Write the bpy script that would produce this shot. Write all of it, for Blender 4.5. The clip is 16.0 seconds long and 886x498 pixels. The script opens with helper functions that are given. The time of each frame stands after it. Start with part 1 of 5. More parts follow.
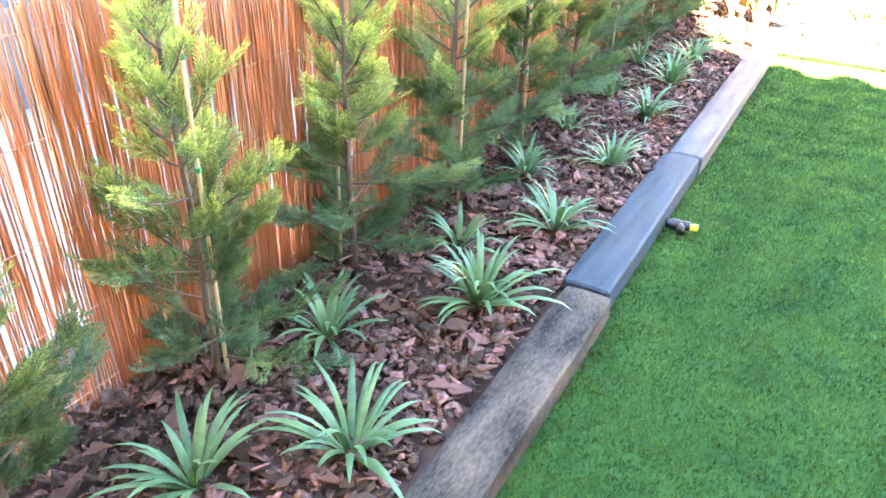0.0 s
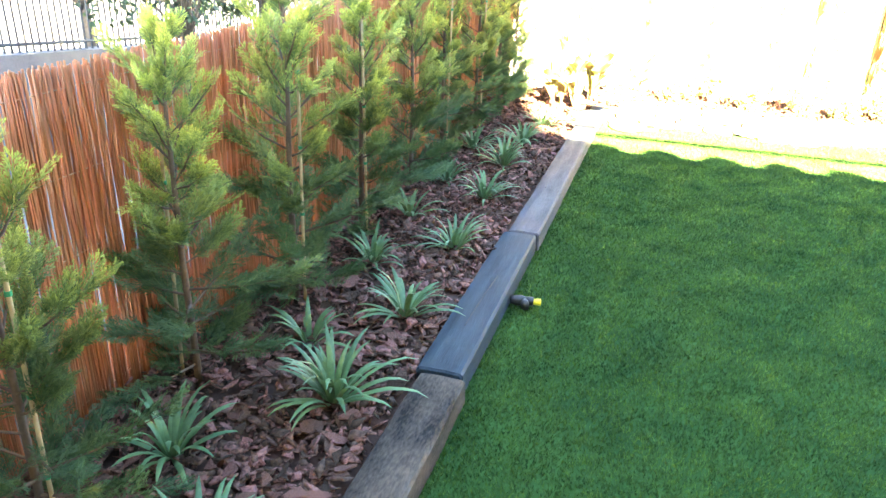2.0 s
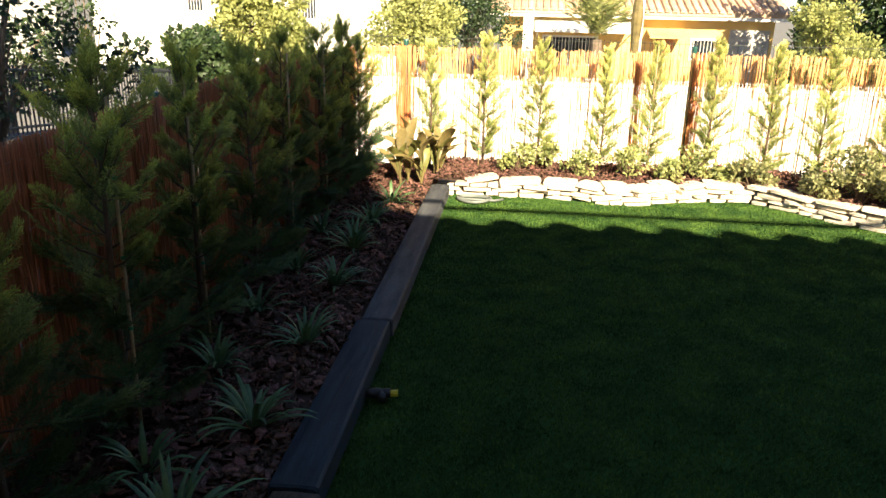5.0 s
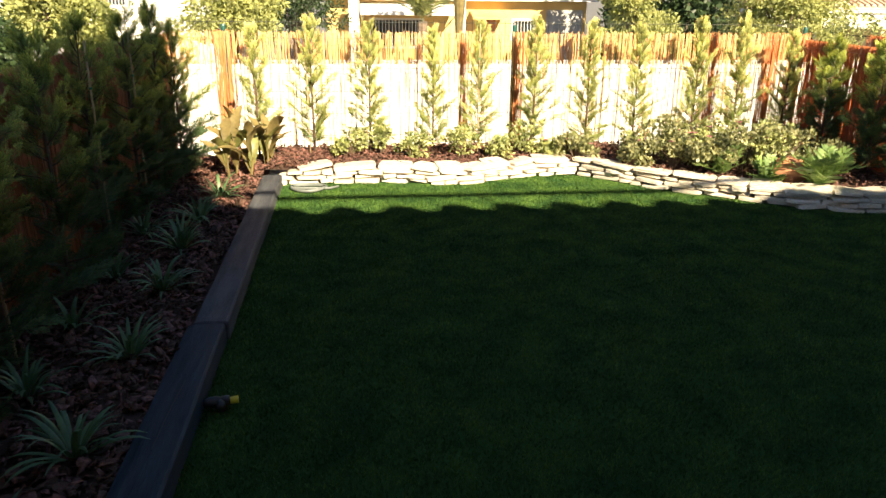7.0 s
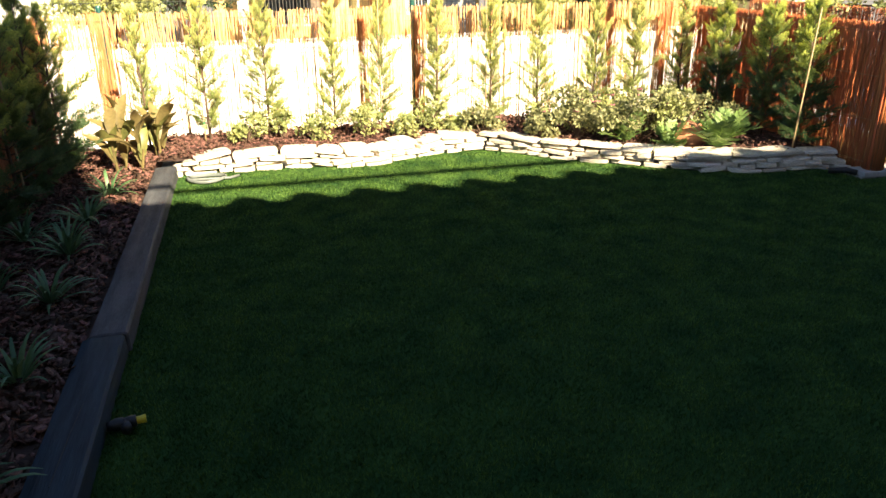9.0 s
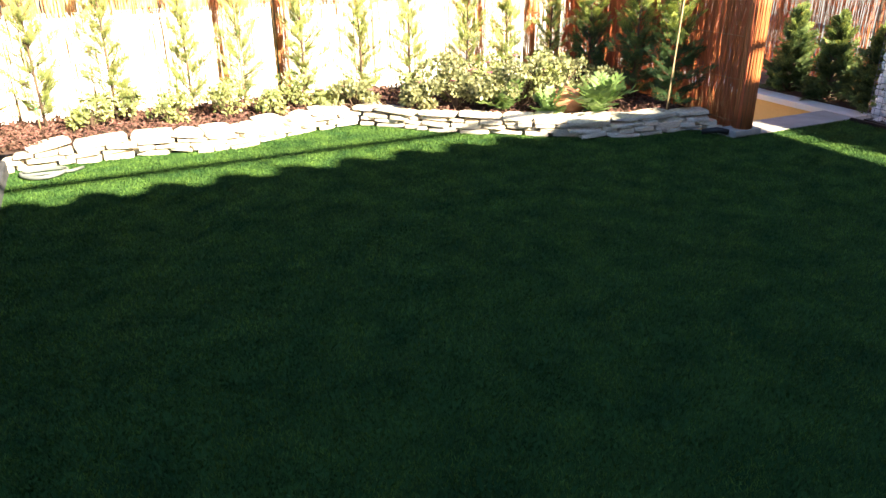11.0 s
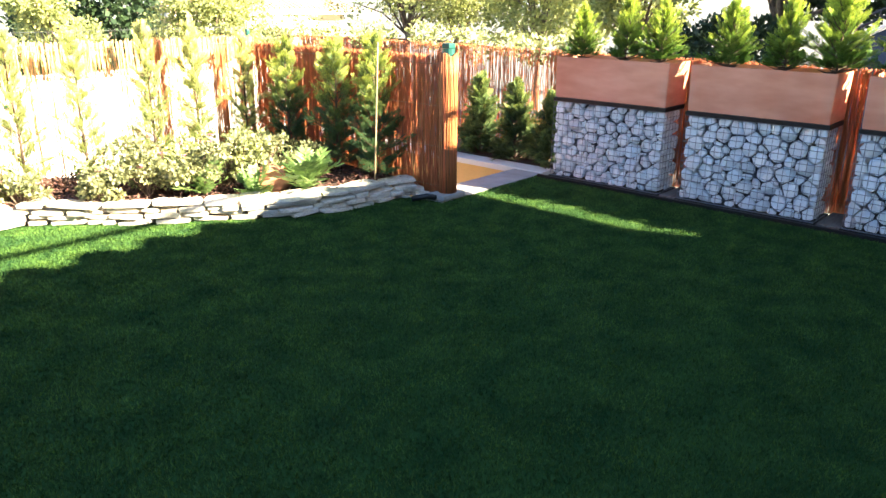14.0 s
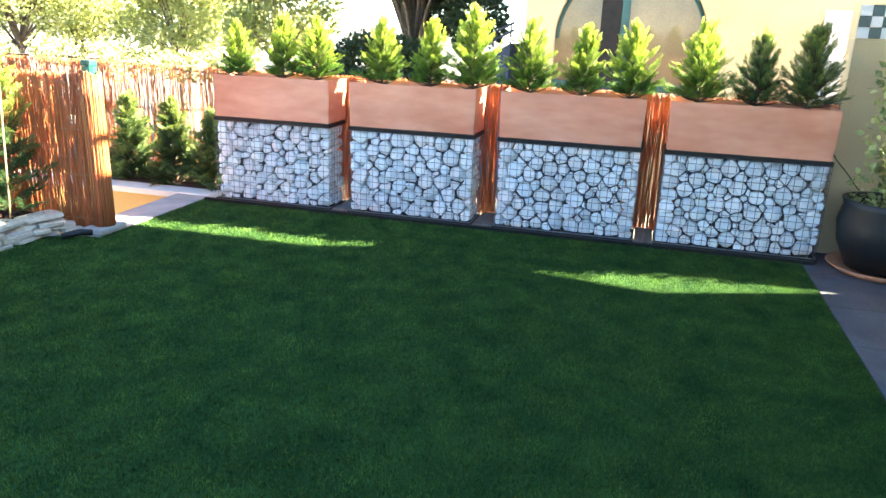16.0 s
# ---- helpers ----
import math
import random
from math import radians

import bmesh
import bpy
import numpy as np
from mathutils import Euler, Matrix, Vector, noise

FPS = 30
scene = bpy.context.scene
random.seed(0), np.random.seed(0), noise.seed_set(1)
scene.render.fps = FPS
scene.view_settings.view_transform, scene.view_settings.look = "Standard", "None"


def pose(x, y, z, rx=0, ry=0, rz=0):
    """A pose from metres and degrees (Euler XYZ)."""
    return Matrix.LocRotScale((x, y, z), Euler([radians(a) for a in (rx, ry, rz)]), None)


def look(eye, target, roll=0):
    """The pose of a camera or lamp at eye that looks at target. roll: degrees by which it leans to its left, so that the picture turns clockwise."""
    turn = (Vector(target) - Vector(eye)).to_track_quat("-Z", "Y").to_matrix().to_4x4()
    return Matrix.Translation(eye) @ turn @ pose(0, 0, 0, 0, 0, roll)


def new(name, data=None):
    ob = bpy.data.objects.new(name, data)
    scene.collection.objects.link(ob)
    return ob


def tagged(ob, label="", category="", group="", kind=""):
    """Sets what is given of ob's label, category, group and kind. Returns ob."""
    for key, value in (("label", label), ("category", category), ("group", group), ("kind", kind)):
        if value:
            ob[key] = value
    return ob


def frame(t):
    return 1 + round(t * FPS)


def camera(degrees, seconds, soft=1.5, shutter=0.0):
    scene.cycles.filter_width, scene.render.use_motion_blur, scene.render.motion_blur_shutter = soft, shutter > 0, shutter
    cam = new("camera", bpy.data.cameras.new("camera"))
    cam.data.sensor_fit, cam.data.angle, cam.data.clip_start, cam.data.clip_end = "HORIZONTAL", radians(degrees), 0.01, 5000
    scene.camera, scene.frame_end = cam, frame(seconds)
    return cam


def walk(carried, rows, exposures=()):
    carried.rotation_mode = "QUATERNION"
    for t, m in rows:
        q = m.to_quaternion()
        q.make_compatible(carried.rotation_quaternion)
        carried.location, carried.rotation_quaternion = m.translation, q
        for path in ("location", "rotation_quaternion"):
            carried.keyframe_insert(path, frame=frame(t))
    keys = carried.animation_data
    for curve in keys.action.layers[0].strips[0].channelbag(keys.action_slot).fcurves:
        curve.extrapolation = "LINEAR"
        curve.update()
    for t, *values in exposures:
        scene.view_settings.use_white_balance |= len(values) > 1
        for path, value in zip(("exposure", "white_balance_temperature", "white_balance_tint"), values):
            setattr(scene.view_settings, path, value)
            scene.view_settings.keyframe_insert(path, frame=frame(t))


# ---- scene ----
cam = camera(62.06, 16.0)
PATH = [
    (0, (0.500, 0.048, 1.427), (-0.328, 1.550, 0.399), 1.59),
    (0.5, (0.517, 0.054, 1.434), (-0.207, 1.646, 0.464), 2.04),
    (1, (0.526, 0.060, 1.440), (-0.099, 1.725, 0.524), 2.84),
    (1.5, (0.525, 0.067, 1.449), (-0.015, 1.786, 0.581), 3.25),
    (2, (0.529, 0.076, 1.448), (0.002, 1.825, 0.633), 2.13),
    (2.5, (0.541, 0.083, 1.445), (0.071, 1.873, 0.687), 1.87),
    (3, (0.549, 0.073, 1.448), (0.151, 1.903, 0.746), 1.75),
    (3.2, (0.550, 0.087, 1.465), (0.165, 1.923, 0.769), 1.86),
    (5.3, (0.576, 0.211, 1.513), (0.462, 2.106, 0.882), 0.99),
    (5.5, (0.577, 0.227, 1.505), (0.521, 2.124, 0.876), 0.84),
    (6, (0.594, 0.241, 1.502), (0.646, 2.137, 0.868), 0.57),
    (6.5, (0.602, 0.279, 1.490), (0.745, 2.164, 0.838), 0.47),
    (7, (0.613, 0.267, 1.494), (0.840, 2.138, 0.826), 0.68),
    (7.5, (0.619, 0.280, 1.500), (0.925, 2.137, 0.824), 1.07),
    (8, (0.590, 0.311, 1.495), (0.965, 2.155, 0.817), 1.40),
    (8.2, (0.582, 0.323, 1.506), (0.980, 2.160, 0.824), 0.88),
    (10.3, (0.678, 0.629, 1.439), (1.223, 2.375, 0.629), -0.19),
    (10.5, (0.684, 0.658, 1.441), (1.252, 2.394, 0.625), -0.06),
    (11, (0.646, 0.729, 1.451), (1.417, 2.389, 0.646), -0.51),
    (11.5, (0.611, 0.800, 1.475), (1.592, 2.374, 0.726), -0.19),
    (12, (0.601, 0.813, 1.468), (1.712, 2.347, 0.824), 0.84),
    (12.5, (0.586, 0.871, 1.454), (1.768, 2.348, 0.804), 0.52),
    (13, (0.640, 0.917, 1.432), (1.850, 2.333, 0.702), -0.21),
    (13.5, (0.774, 0.985, 1.463), (2.051, 2.349, 0.750), -0.90),
    (14, (0.831, 1.024, 1.455), (2.241, 2.289, 0.811), 0.34),
    (14.5, (0.823, 1.116, 1.458), (2.392, 2.186, 0.832), -0.19),
    (15, (0.808, 1.150, 1.476), (2.506, 2.011, 0.863), 1.04),
    (15.5, (0.820, 1.156, 1.477), (2.608, 1.825, 0.881), 1.72),
    (16, (0.839, 1.159, 1.462), (2.686, 1.653, 0.875), 2.11),
]
walk(cam, [(t, look(eye, target, roll)) for t, eye, target, roll in PATH],
     [(0, 7.15, 7900, 12), (1, 6.9, 7900, 9), (2, 6.2, 7850, 3), (3, 5.0, 7700, 0), (4.2, 3.2, 7000, 5), (5.3, 1.85, 7300, 10), (8, 1.85, 7300, 10), (10.5, 2.75, 6700, 10), (12.2, 2.8, 6500, 10), (13, 2.6, 6500, 10), (13.5, 3.1, 6500, 8), (14.6, 3.45, 6500, 6), (16, 4.25, 6600, 0)])

# ---------------------------------------------------------------- light
SUN_EL, SUN_DX = 31.8, -0.36
world = bpy.data.worlds.new("world")
scene.world = world
world.use_nodes = True
wn = world.node_tree
sky = wn.nodes.new("ShaderNodeTexSky")
sky.sky_type, sky.sun_disc = "NISHITA", False
sky.ozone_density, sky.dust_density, sky.air_density = 2.5, 0.2, 0.65
sky.sun_elevation, sky.sun_rotation = radians(SUN_EL), radians(180 - math.degrees(math.atan(SUN_DX)))
wn.links.new(sky.outputs[0], wn.nodes["Background"].inputs[0])
wn.nodes["Background"].inputs[1].default_value = 0.05
sun = new("sun", bpy.data.lights.new("sun", "SUN"))
sun.data.energy, sun.data.angle, sun.data.color = 5.0, radians(0.53), (1.0, 0.87, 0.66)
TRAVEL = Vector((SUN_DX, 1.0, -math.tan(radians(SUN_EL)))).normalized()
sun.matrix_world = look((0, 0, 20), Vector((0, 0, 20)) + TRAVEL)

# ---------------------------------------------------------------- helpers
def surface(name, dark, light, scale=8.0, rough=0.8, bump=0.3, fine=60.0, stretch=(1, 1, 1), vary=0.0, by="object", metal=0.0, leaf=0.0, tip=None, dist=0.004, spec=0.5, span=(0.5, 1.0)):
    """A weathered surface: two colours mixed by noise at two scales, varied from piece to piece, with a fine relief."""
    m = bpy.data.materials.new(name)
    m.use_nodes = True
    nt = m.node_tree
    N, L = nt.nodes.new, nt.links.new
    bsdf = nt.nodes["Principled BSDF"]
    tc, mp = N("ShaderNodeTexCoord"), N("ShaderNodeMapping")
    mp.inputs["Scale"].default_value = stretch
    L(tc.outputs["Object"], mp.inputs[0])
    n1, n2 = N("ShaderNodeTexNoise"), N("ShaderNodeTexNoise")
    n1.inputs["Scale"].default_value, n2.inputs["Scale"].default_value = scale, fine
    n1.inputs["Detail"].default_value, n2.inputs["Detail"].default_value = 4, 3
    L(mp.outputs[0], n1.inputs[0]), L(mp.outputs[0], n2.inputs[0])
    add = N("ShaderNodeMath")
    add.operation = "MULTIPLY_ADD"
    L(n2.outputs[0], add.inputs[0])
    add.inputs[1].default_value = 0.5
    L(n1.outputs[0], add.inputs[2])
    ramp = N("ShaderNodeMapRange")
    ramp.inputs[1].default_value, ramp.inputs[2].default_value = span
    L(add.outputs[0], ramp.inputs[0])
    mix = N("ShaderNodeMix")
    mix.data_type = "RGBA"
    mix.inputs[6].default_value, mix.inputs[7].default_value = (*dark, 1), (*light, 1)
    L(ramp.outputs[0], mix.inputs[0])
    col = mix.outputs[2]
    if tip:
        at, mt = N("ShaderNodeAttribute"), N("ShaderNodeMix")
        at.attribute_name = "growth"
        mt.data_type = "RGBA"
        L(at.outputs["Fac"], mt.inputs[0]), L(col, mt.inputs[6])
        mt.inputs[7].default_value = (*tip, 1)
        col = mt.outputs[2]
    if vary:
        hsv, mr = N("ShaderNodeHueSaturation"), N("ShaderNodeMapRange")
        src = N("ShaderNodeObjectInfo").outputs["Random"] if by == "object" else N("ShaderNodeNewGeometry").outputs["Random Per Island"]
        mr.inputs[3].default_value, mr.inputs[4].default_value = 1 - vary, 1 + vary
        L(src, mr.inputs[0]), L(mr.outputs[0], hsv.inputs["Value"]), L(col, hsv.inputs["Color"])
        mh = N("ShaderNodeMapRange")
        mh.inputs[3].default_value, mh.inputs[4].default_value = 0.5 + 0.03 * vary, 0.5 - 0.03 * vary
        L(src, mh.inputs[0]), L(mh.outputs[0], hsv.inputs["Hue"])
        col = hsv.outputs[0]
    L(col, bsdf.inputs["Base Color"])
    bsdf.inputs["Specular IOR Level"].default_value = spec
    bsdf.inputs["Roughness"].default_value, bsdf.inputs["Metallic"].default_value = rough, metal
    if bump:
        bp = N("ShaderNodeBump")
        bp.inputs["Strength"].default_value, bp.inputs["Distance"].default_value = bump, dist
        L(add.outputs[0], bp.inputs["Height"]), L(bp.outputs[0], bsdf.inputs["Normal"])
    if leaf:
        tr, ms = N("ShaderNodeBsdfTranslucent"), N("ShaderNodeMixShader")
        L(col, tr.inputs[0])
        ms.inputs[0].default_value = leaf
        L(bsdf.outputs[0], ms.inputs[1]), L(tr.outputs[0], ms.inputs[2])
        L(ms.outputs[0], nt.nodes["Material Output"].inputs[0])
    return m


def mesh_of(name, verts, faces, mat, smooth=False, growth=None):
    me = bpy.data.meshes.new(name)
    me.from_pydata([tuple(v) for v in verts], [], [tuple(f) for f in faces])
    me.materials.append(mat)
    if smooth:
        me.shade_smooth()
    if growth is not None:
        me.attributes.new("growth", "FLOAT", "POINT").data.foreach_set("value", np.asarray(growth, "f"))
    me.update()
    return me


def fast_mesh(name, verts, faces, mat, growth=None):
    """A mesh from arrays: faces is (n, k) with the same k throughout."""
    verts, faces = np.asarray(verts, "f"), np.asarray(faces, "i")
    me = bpy.data.meshes.new(name)
    n, k = faces.shape
    me.vertices.add(len(verts)), me.loops.add(n * k), me.polygons.add(n)
    me.vertices.foreach_set("co", verts.ravel())
    me.loops.foreach_set("vertex_index", faces.ravel())
    me.polygons.foreach_set("loop_start", np.arange(0, n * k, k, dtype="i"))
    me.materials.append(mat)
    if growth is not None:
        me.attributes.new("growth", "FLOAT", "POINT").data.foreach_set("value", np.asarray(growth, "f"))
    me.update(calc_edges=True)
    me.validate()
    return me


def bm_mesh(name, bm, mat, smooth=False):
    me = bpy.data.meshes.new(name)
    bm.to_mesh(me)
    bm.free()
    me.materials.append(mat)
    if smooth:
        me.shade_smooth()
    return me


def part(name, me, parent, m=None, label=""):
    """Links a mesh as one object under a thing, or alone at top level when parent is None."""
    ob = new(name, me)
    ob.parent = parent
    if m is not None:
        ob.matrix_basis = m
    return tagged(ob, label)


def empty(name, x=0, y=0, z=0, **tags):
    ob = new(name)
    ob.empty_display_size = 0.1
    ob.location = (x, y, z)
    return tagged(ob, **tags)


def box(bm, x0, x1, y0, y1, z0, z1, bevel=0.0):
    r = bmesh.ops.create_cube(bm, size=1.0, matrix=Matrix.LocRotScale(((x0 + x1) / 2, (y0 + y1) / 2, (z0 + z1) / 2), None, (x1 - x0, y1 - y0, z1 - z0)))
    if bevel:
        vs = r["verts"]
        es = {e for v in vs for e in v.link_edges}
        bmesh.ops.bevel(bm, geom=list(es), offset=bevel, segments=2, affect="EDGES", profile=0.7)
    return bm


def box_mesh(name, x0, x1, y0, y1, z0, z1, mat, bevel=0.0):
    return bm_mesh(name, box(bmesh.new(), x0, x1, y0, y1, z0, z1, bevel), mat)


def tube(points, radii, sides=6, close=True):
    """Vertices and faces of a tube along points."""
    pts = [Vector(p) for p in points]
    vs, fs = [], []
    for i, p in enumerate(pts):
        d = (pts[min(i + 1, len(pts) - 1)] - pts[max(i - 1, 0)]).normalized()
        u = d.cross(Vector((0.3, 0.9, 0.2)) if abs(d.y) < 0.9 else Vector((1, 0, 0))).normalized()
        w = d.cross(u)
        r = radii[i] if isinstance(radii, (list, tuple)) else radii
        vs += [p + r * (math.cos(a) * u + math.sin(a) * w) for a in np.linspace(0, 2 * math.pi, sides, endpoint=False)]
    for i in range(len(pts) - 1):
        a, b = i * sides, (i + 1) * sides
        fs += [(a + j, a + (j + 1) % sides, b + (j + 1) % sides, b + j) for j in range(sides)]
    if close:
        fs += [tuple(range(sides))[::-1], tuple(range(len(vs) - sides, len(vs)))]
    return vs, fs


def join(pieces):
    vs, fs = [], []
    for v, f in pieces:
        n = len(vs)
        vs += list(v)
        fs += [tuple(i + n for i in g) for g in f]
    return vs, fs


def lathe(profile, seg=28):
    """A turned shape from (radius, height) pairs."""
    vs = [(r * math.cos(a), r * math.sin(a), z) for r, z in profile for a in np.linspace(0, 2 * math.pi, seg, endpoint=False)]
    fs = [(i * seg + j, i * seg + (j + 1) % seg, (i + 1) * seg + (j + 1) % seg, (i + 1) * seg + j) for i in range(len(profile) - 1) for j in range(seg)]
    return vs, fs


# ---------------------------------------------------------------- materials
M_TURF = surface("turf_backing", (0.008, 0.042, 0.010), (0.035, 0.095, 0.020), 3.0, 0.95, 0.9, 260.0, spec=0.15)
M_BLADE = surface("turf_blades", (0.010, 0.056, 0.012), (0.090, 0.178, 0.030), 5.5, 0.75, 0.0, 40.0, vary=0.5, by="island", leaf=0.2, spec=0.34)
M_SOIL = surface("dark_soil", (0.04, 0.021, 0.015), (0.10, 0.052, 0.036), 14, 0.95, 0.8, 90)
M_BARK = surface("pine_bark", (0.036, 0.017, 0.013), (0.235, 0.126, 0.094), 60, 0.9, 1.0, 190, vary=0.7, by="island", spec=0.25)
M_BARKP = surface("pine_bark_piece", (0.042, 0.019, 0.014), (0.255, 0.138, 0.102), 60, 0.9, 1.0, 190, vary=0.7, spec=0.25)
M_TIMBER = surface("weathered_sleeper", (0.007, 0.006, 0.006), (0.115, 0.088, 0.066), 2.4, 0.75, 1.0, 34, stretch=(4, 1.3, 4), spec=0.2, span=(0.56, 0.98))
M_TIMBER_D = surface("tarred_sleeper", (0.010, 0.021, 0.031), (0.029, 0.049, 0.065), 4, 0.65, 0.6, 26, stretch=(9, 0.8, 9), spec=0.25)
M_TIMBER_B = surface("blue_grey_sleeper", (0.030, 0.033, 0.040), (0.105, 0.110, 0.118), 3, 0.7, 0.8, 30, stretch=(6, 1.0, 6), spec=0.25)
M_REED = surface("red_reed", (0.27, 0.087, 0.033), (0.52, 0.188, 0.072), 3, 0.6, 0.4, 40, stretch=(40, 40, 1.5), vary=0.3, by="island")
M_REEDP = surface("red_reed_stalk", (0.27, 0.087, 0.033), (0.52, 0.188, 0.072), 3, 0.6, 0.4, 40, stretch=(40, 40, 1.5), vary=0.32)
M_RED = surface("dark_red_reed", (0.30, 0.075, 0.022), (0.56, 0.165, 0.05), 3, 0.55, 0.4, 40, stretch=(40, 40, 1.5), vary=0.3, by="island")
M_REDP = surface("dark_red_reed_stalk", (0.29, 0.078, 0.024), (0.54, 0.17, 0.055), 3, 0.55, 0.4, 40, stretch=(40, 40, 1.5), vary=0.32)
M_LAP = surface("lapped_red_reed", (0.46, 0.15, 0.05), (0.70, 0.29, 0.115), 3, 0.6, 0.4, 40, stretch=(40, 40, 1.5), vary=0.3, by="island")
# Light copy of the red reed: the glare of the sun is put into its colour.
M_REED_LIT = surface("sunlit_reed", (0.66, 0.33, 0.13), (0.86, 0.54, 0.26), 3, 0.6, 0.4, 40, stretch=(40, 40, 1.5), vary=0.35, by="island")
M_REED_LITP = surface("sunlit_reed_stalk", (0.66, 0.33, 0.13), (0.86, 0.54, 0.26), 3, 0.6, 0.4, 40, stretch=(40, 40, 1.5), vary=0.35)
M_WIRE = surface("binding_wire", (0.3, 0.18, 0.1), (0.45, 0.3, 0.18), 20, 0.5, 0.0, metal=0.6)
M_STEEL = surface("galvanised_wire", (0.16, 0.17, 0.19), (0.30, 0.31, 0.33), 20, 0.5, 0.0, metal=0.4)
M_MESH = surface("dark_mesh_wire", (0.03, 0.035, 0.03), (0.07, 0.08, 0.07), 20, 0.5, 0.0, metal=0.4)
M_GREEN = surface("green_coated_steel", (0.006, 0.055, 0.045), (0.012, 0.10, 0.08), 20, 0.45, 0.0)
M_PEBBLE = surface("white_marble_pebble", (0.74, 0.78, 0.81), (0.88, 0.90, 0.92), 14, 0.6, 0.4, 80, vary=0.13)
M_TERRA = surface("terracotta_planter", (0.58, 0.215, 0.115), (0.78, 0.385, 0.25), 1.6, 0.7, 0.1, 7, stretch=(1, 0.8, 2.6))
M_PLATE = surface("black_steel", (0.010, 0.009, 0.009), (0.022, 0.019, 0.018), 10, 0.5, 0.1, spec=0.25)
M_LIME = surface("pale_limestone", (0.46, 0.39, 0.29), (0.80, 0.75, 0.65), 9, 0.85, 0.9, 60, vary=0.2)
M_SLAB = surface("pale_stone_slab", (0.30, 0.29, 0.27), (0.46, 0.44, 0.41), 6, 0.8, 0.3, 80)
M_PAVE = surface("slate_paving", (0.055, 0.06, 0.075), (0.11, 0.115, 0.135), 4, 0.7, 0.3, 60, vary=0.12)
M_GROUND = surface("pale_street", (0.12, 0.12, 0.118), (0.18, 0.177, 0.170), 0.7, 0.9, 0.2, 30)
M_WHITE = surface("white_render", (0.66, 0.65, 0.62), (0.80, 0.79, 0.76), 2, 0.9, 0.25, 90)
M_CREAM = surface("cream_render", (0.56, 0.43, 0.24), (0.68, 0.54, 0.33), 1.6, 0.9, 0.25, 90)
M_YELLOW = surface("yellow_render", (0.62, 0.40, 0.14), (0.76, 0.53, 0.22), 1.6, 0.9, 0.25, 90)
M_TILE = surface("roof_tile", (0.42, 0.27, 0.18), (0.60, 0.44, 0.32), 2, 0.85, 0.4, 30, vary=0.25)
M_STAKE = surface("bamboo_stake", (0.30, 0.21, 0.11), (0.48, 0.36, 0.20), 6, 0.6, 0.2, 60, stretch=(1, 1, 6))
M_BRANCH = surface("conifer_bark", (0.07, 0.045, 0.03), (0.15, 0.10, 0.065), 20, 0.9, 0.4, 90)
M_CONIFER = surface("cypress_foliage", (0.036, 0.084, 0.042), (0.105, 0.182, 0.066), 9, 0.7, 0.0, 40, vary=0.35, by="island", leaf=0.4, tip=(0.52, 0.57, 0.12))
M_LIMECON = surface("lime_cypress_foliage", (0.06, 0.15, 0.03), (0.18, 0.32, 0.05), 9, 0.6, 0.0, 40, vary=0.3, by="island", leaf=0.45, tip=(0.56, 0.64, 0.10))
# Paler, yellower copy of the cypress foliage: the sun's brightness is put into it.
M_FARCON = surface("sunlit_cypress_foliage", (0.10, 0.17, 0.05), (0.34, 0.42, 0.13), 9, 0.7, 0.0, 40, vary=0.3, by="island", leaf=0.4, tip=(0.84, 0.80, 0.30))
M_STRAP = surface("strap_leaf", (0.042, 0.112, 0.050), (0.135, 0.245, 0.100), 6, 0.45, 0.1, 60, vary=0.3, by="island", leaf=0.2)
M_SHRUB = surface("shrub_leaf", (0.14, 0.19, 0.065), (0.48, 0.49, 0.19), 7, 0.6, 0.0, 40, vary=0.5, by="island", leaf=0.25)
M_ROSE = surface("rose_leaf", (0.10, 0.13, 0.05), (0.42, 0.41, 0.20), 9, 0.5, 0.0, 40, vary=0.6, by="island", leaf=0.35)
M_FERN = surface("fern_leaf", (0.075, 0.17, 0.05), (0.30, 0.42, 0.13), 7, 0.55, 0.0, 40, vary=0.35, by="island", leaf=0.35)
M_BRONZE = surface("bronze_leaf", (0.09, 0.075, 0.03), (0.24, 0.19, 0.075), 6, 0.45, 0.1, 40, vary=0.3, by="island", leaf=0.2)
M_DARKLEAF = surface("dark_leaf", (0.015, 0.035, 0.014), (0.05, 0.085, 0.03), 5, 0.5, 0.0, 30, vary=0.4, by="island", leaf=0.15)
M_OLIVE = surface("grey_green_leaf", (0.20, 0.24, 0.07), (0.50, 0.51, 0.20), 2, 0.7, 0.0, 30, vary=0.35, by="island", leaf=0.4)
M_TRUNK = surface("tree_bark", (0.09, 0.065, 0.045), (0.2, 0.15, 0.11), 12, 0.9, 0.7, 50)
M_PINK = surface("pink_petal", (0.55, 0.10, 0.22), (0.75, 0.25, 0.38), 20, 0.6, 0.0, leaf=0.3)
M_BLACK = surface("black_plastic", (0.006, 0.0065, 0.0075), (0.016, 0.017, 0.019), 10, 0.5, 0.1)
M_LIMEP = surface("yellow_plastic", (0.55, 0.45, 0.02), (0.75, 0.62, 0.05), 30, 0.4, 0.0)
M_HOSE = surface("grey_hose", (0.10, 0.12, 0.11), (0.18, 0.20, 0.19), 10, 0.45, 0.1)
M_IRON = surface("dark_iron", (0.02, 0.025, 0.035), (0.05, 0.055, 0.07), 10, 0.5, 0.0, metal=0.3)
M_TEAL = surface("dark_teal_paint", (0.012, 0.06, 0.06), (0.03, 0.10, 0.10), 6, 0.4, 0.0)
M_WOODP = surface("terracotta_clay", (0.42, 0.17, 0.08), (0.58, 0.27, 0.14), 5, 0.8, 0.3, 60)

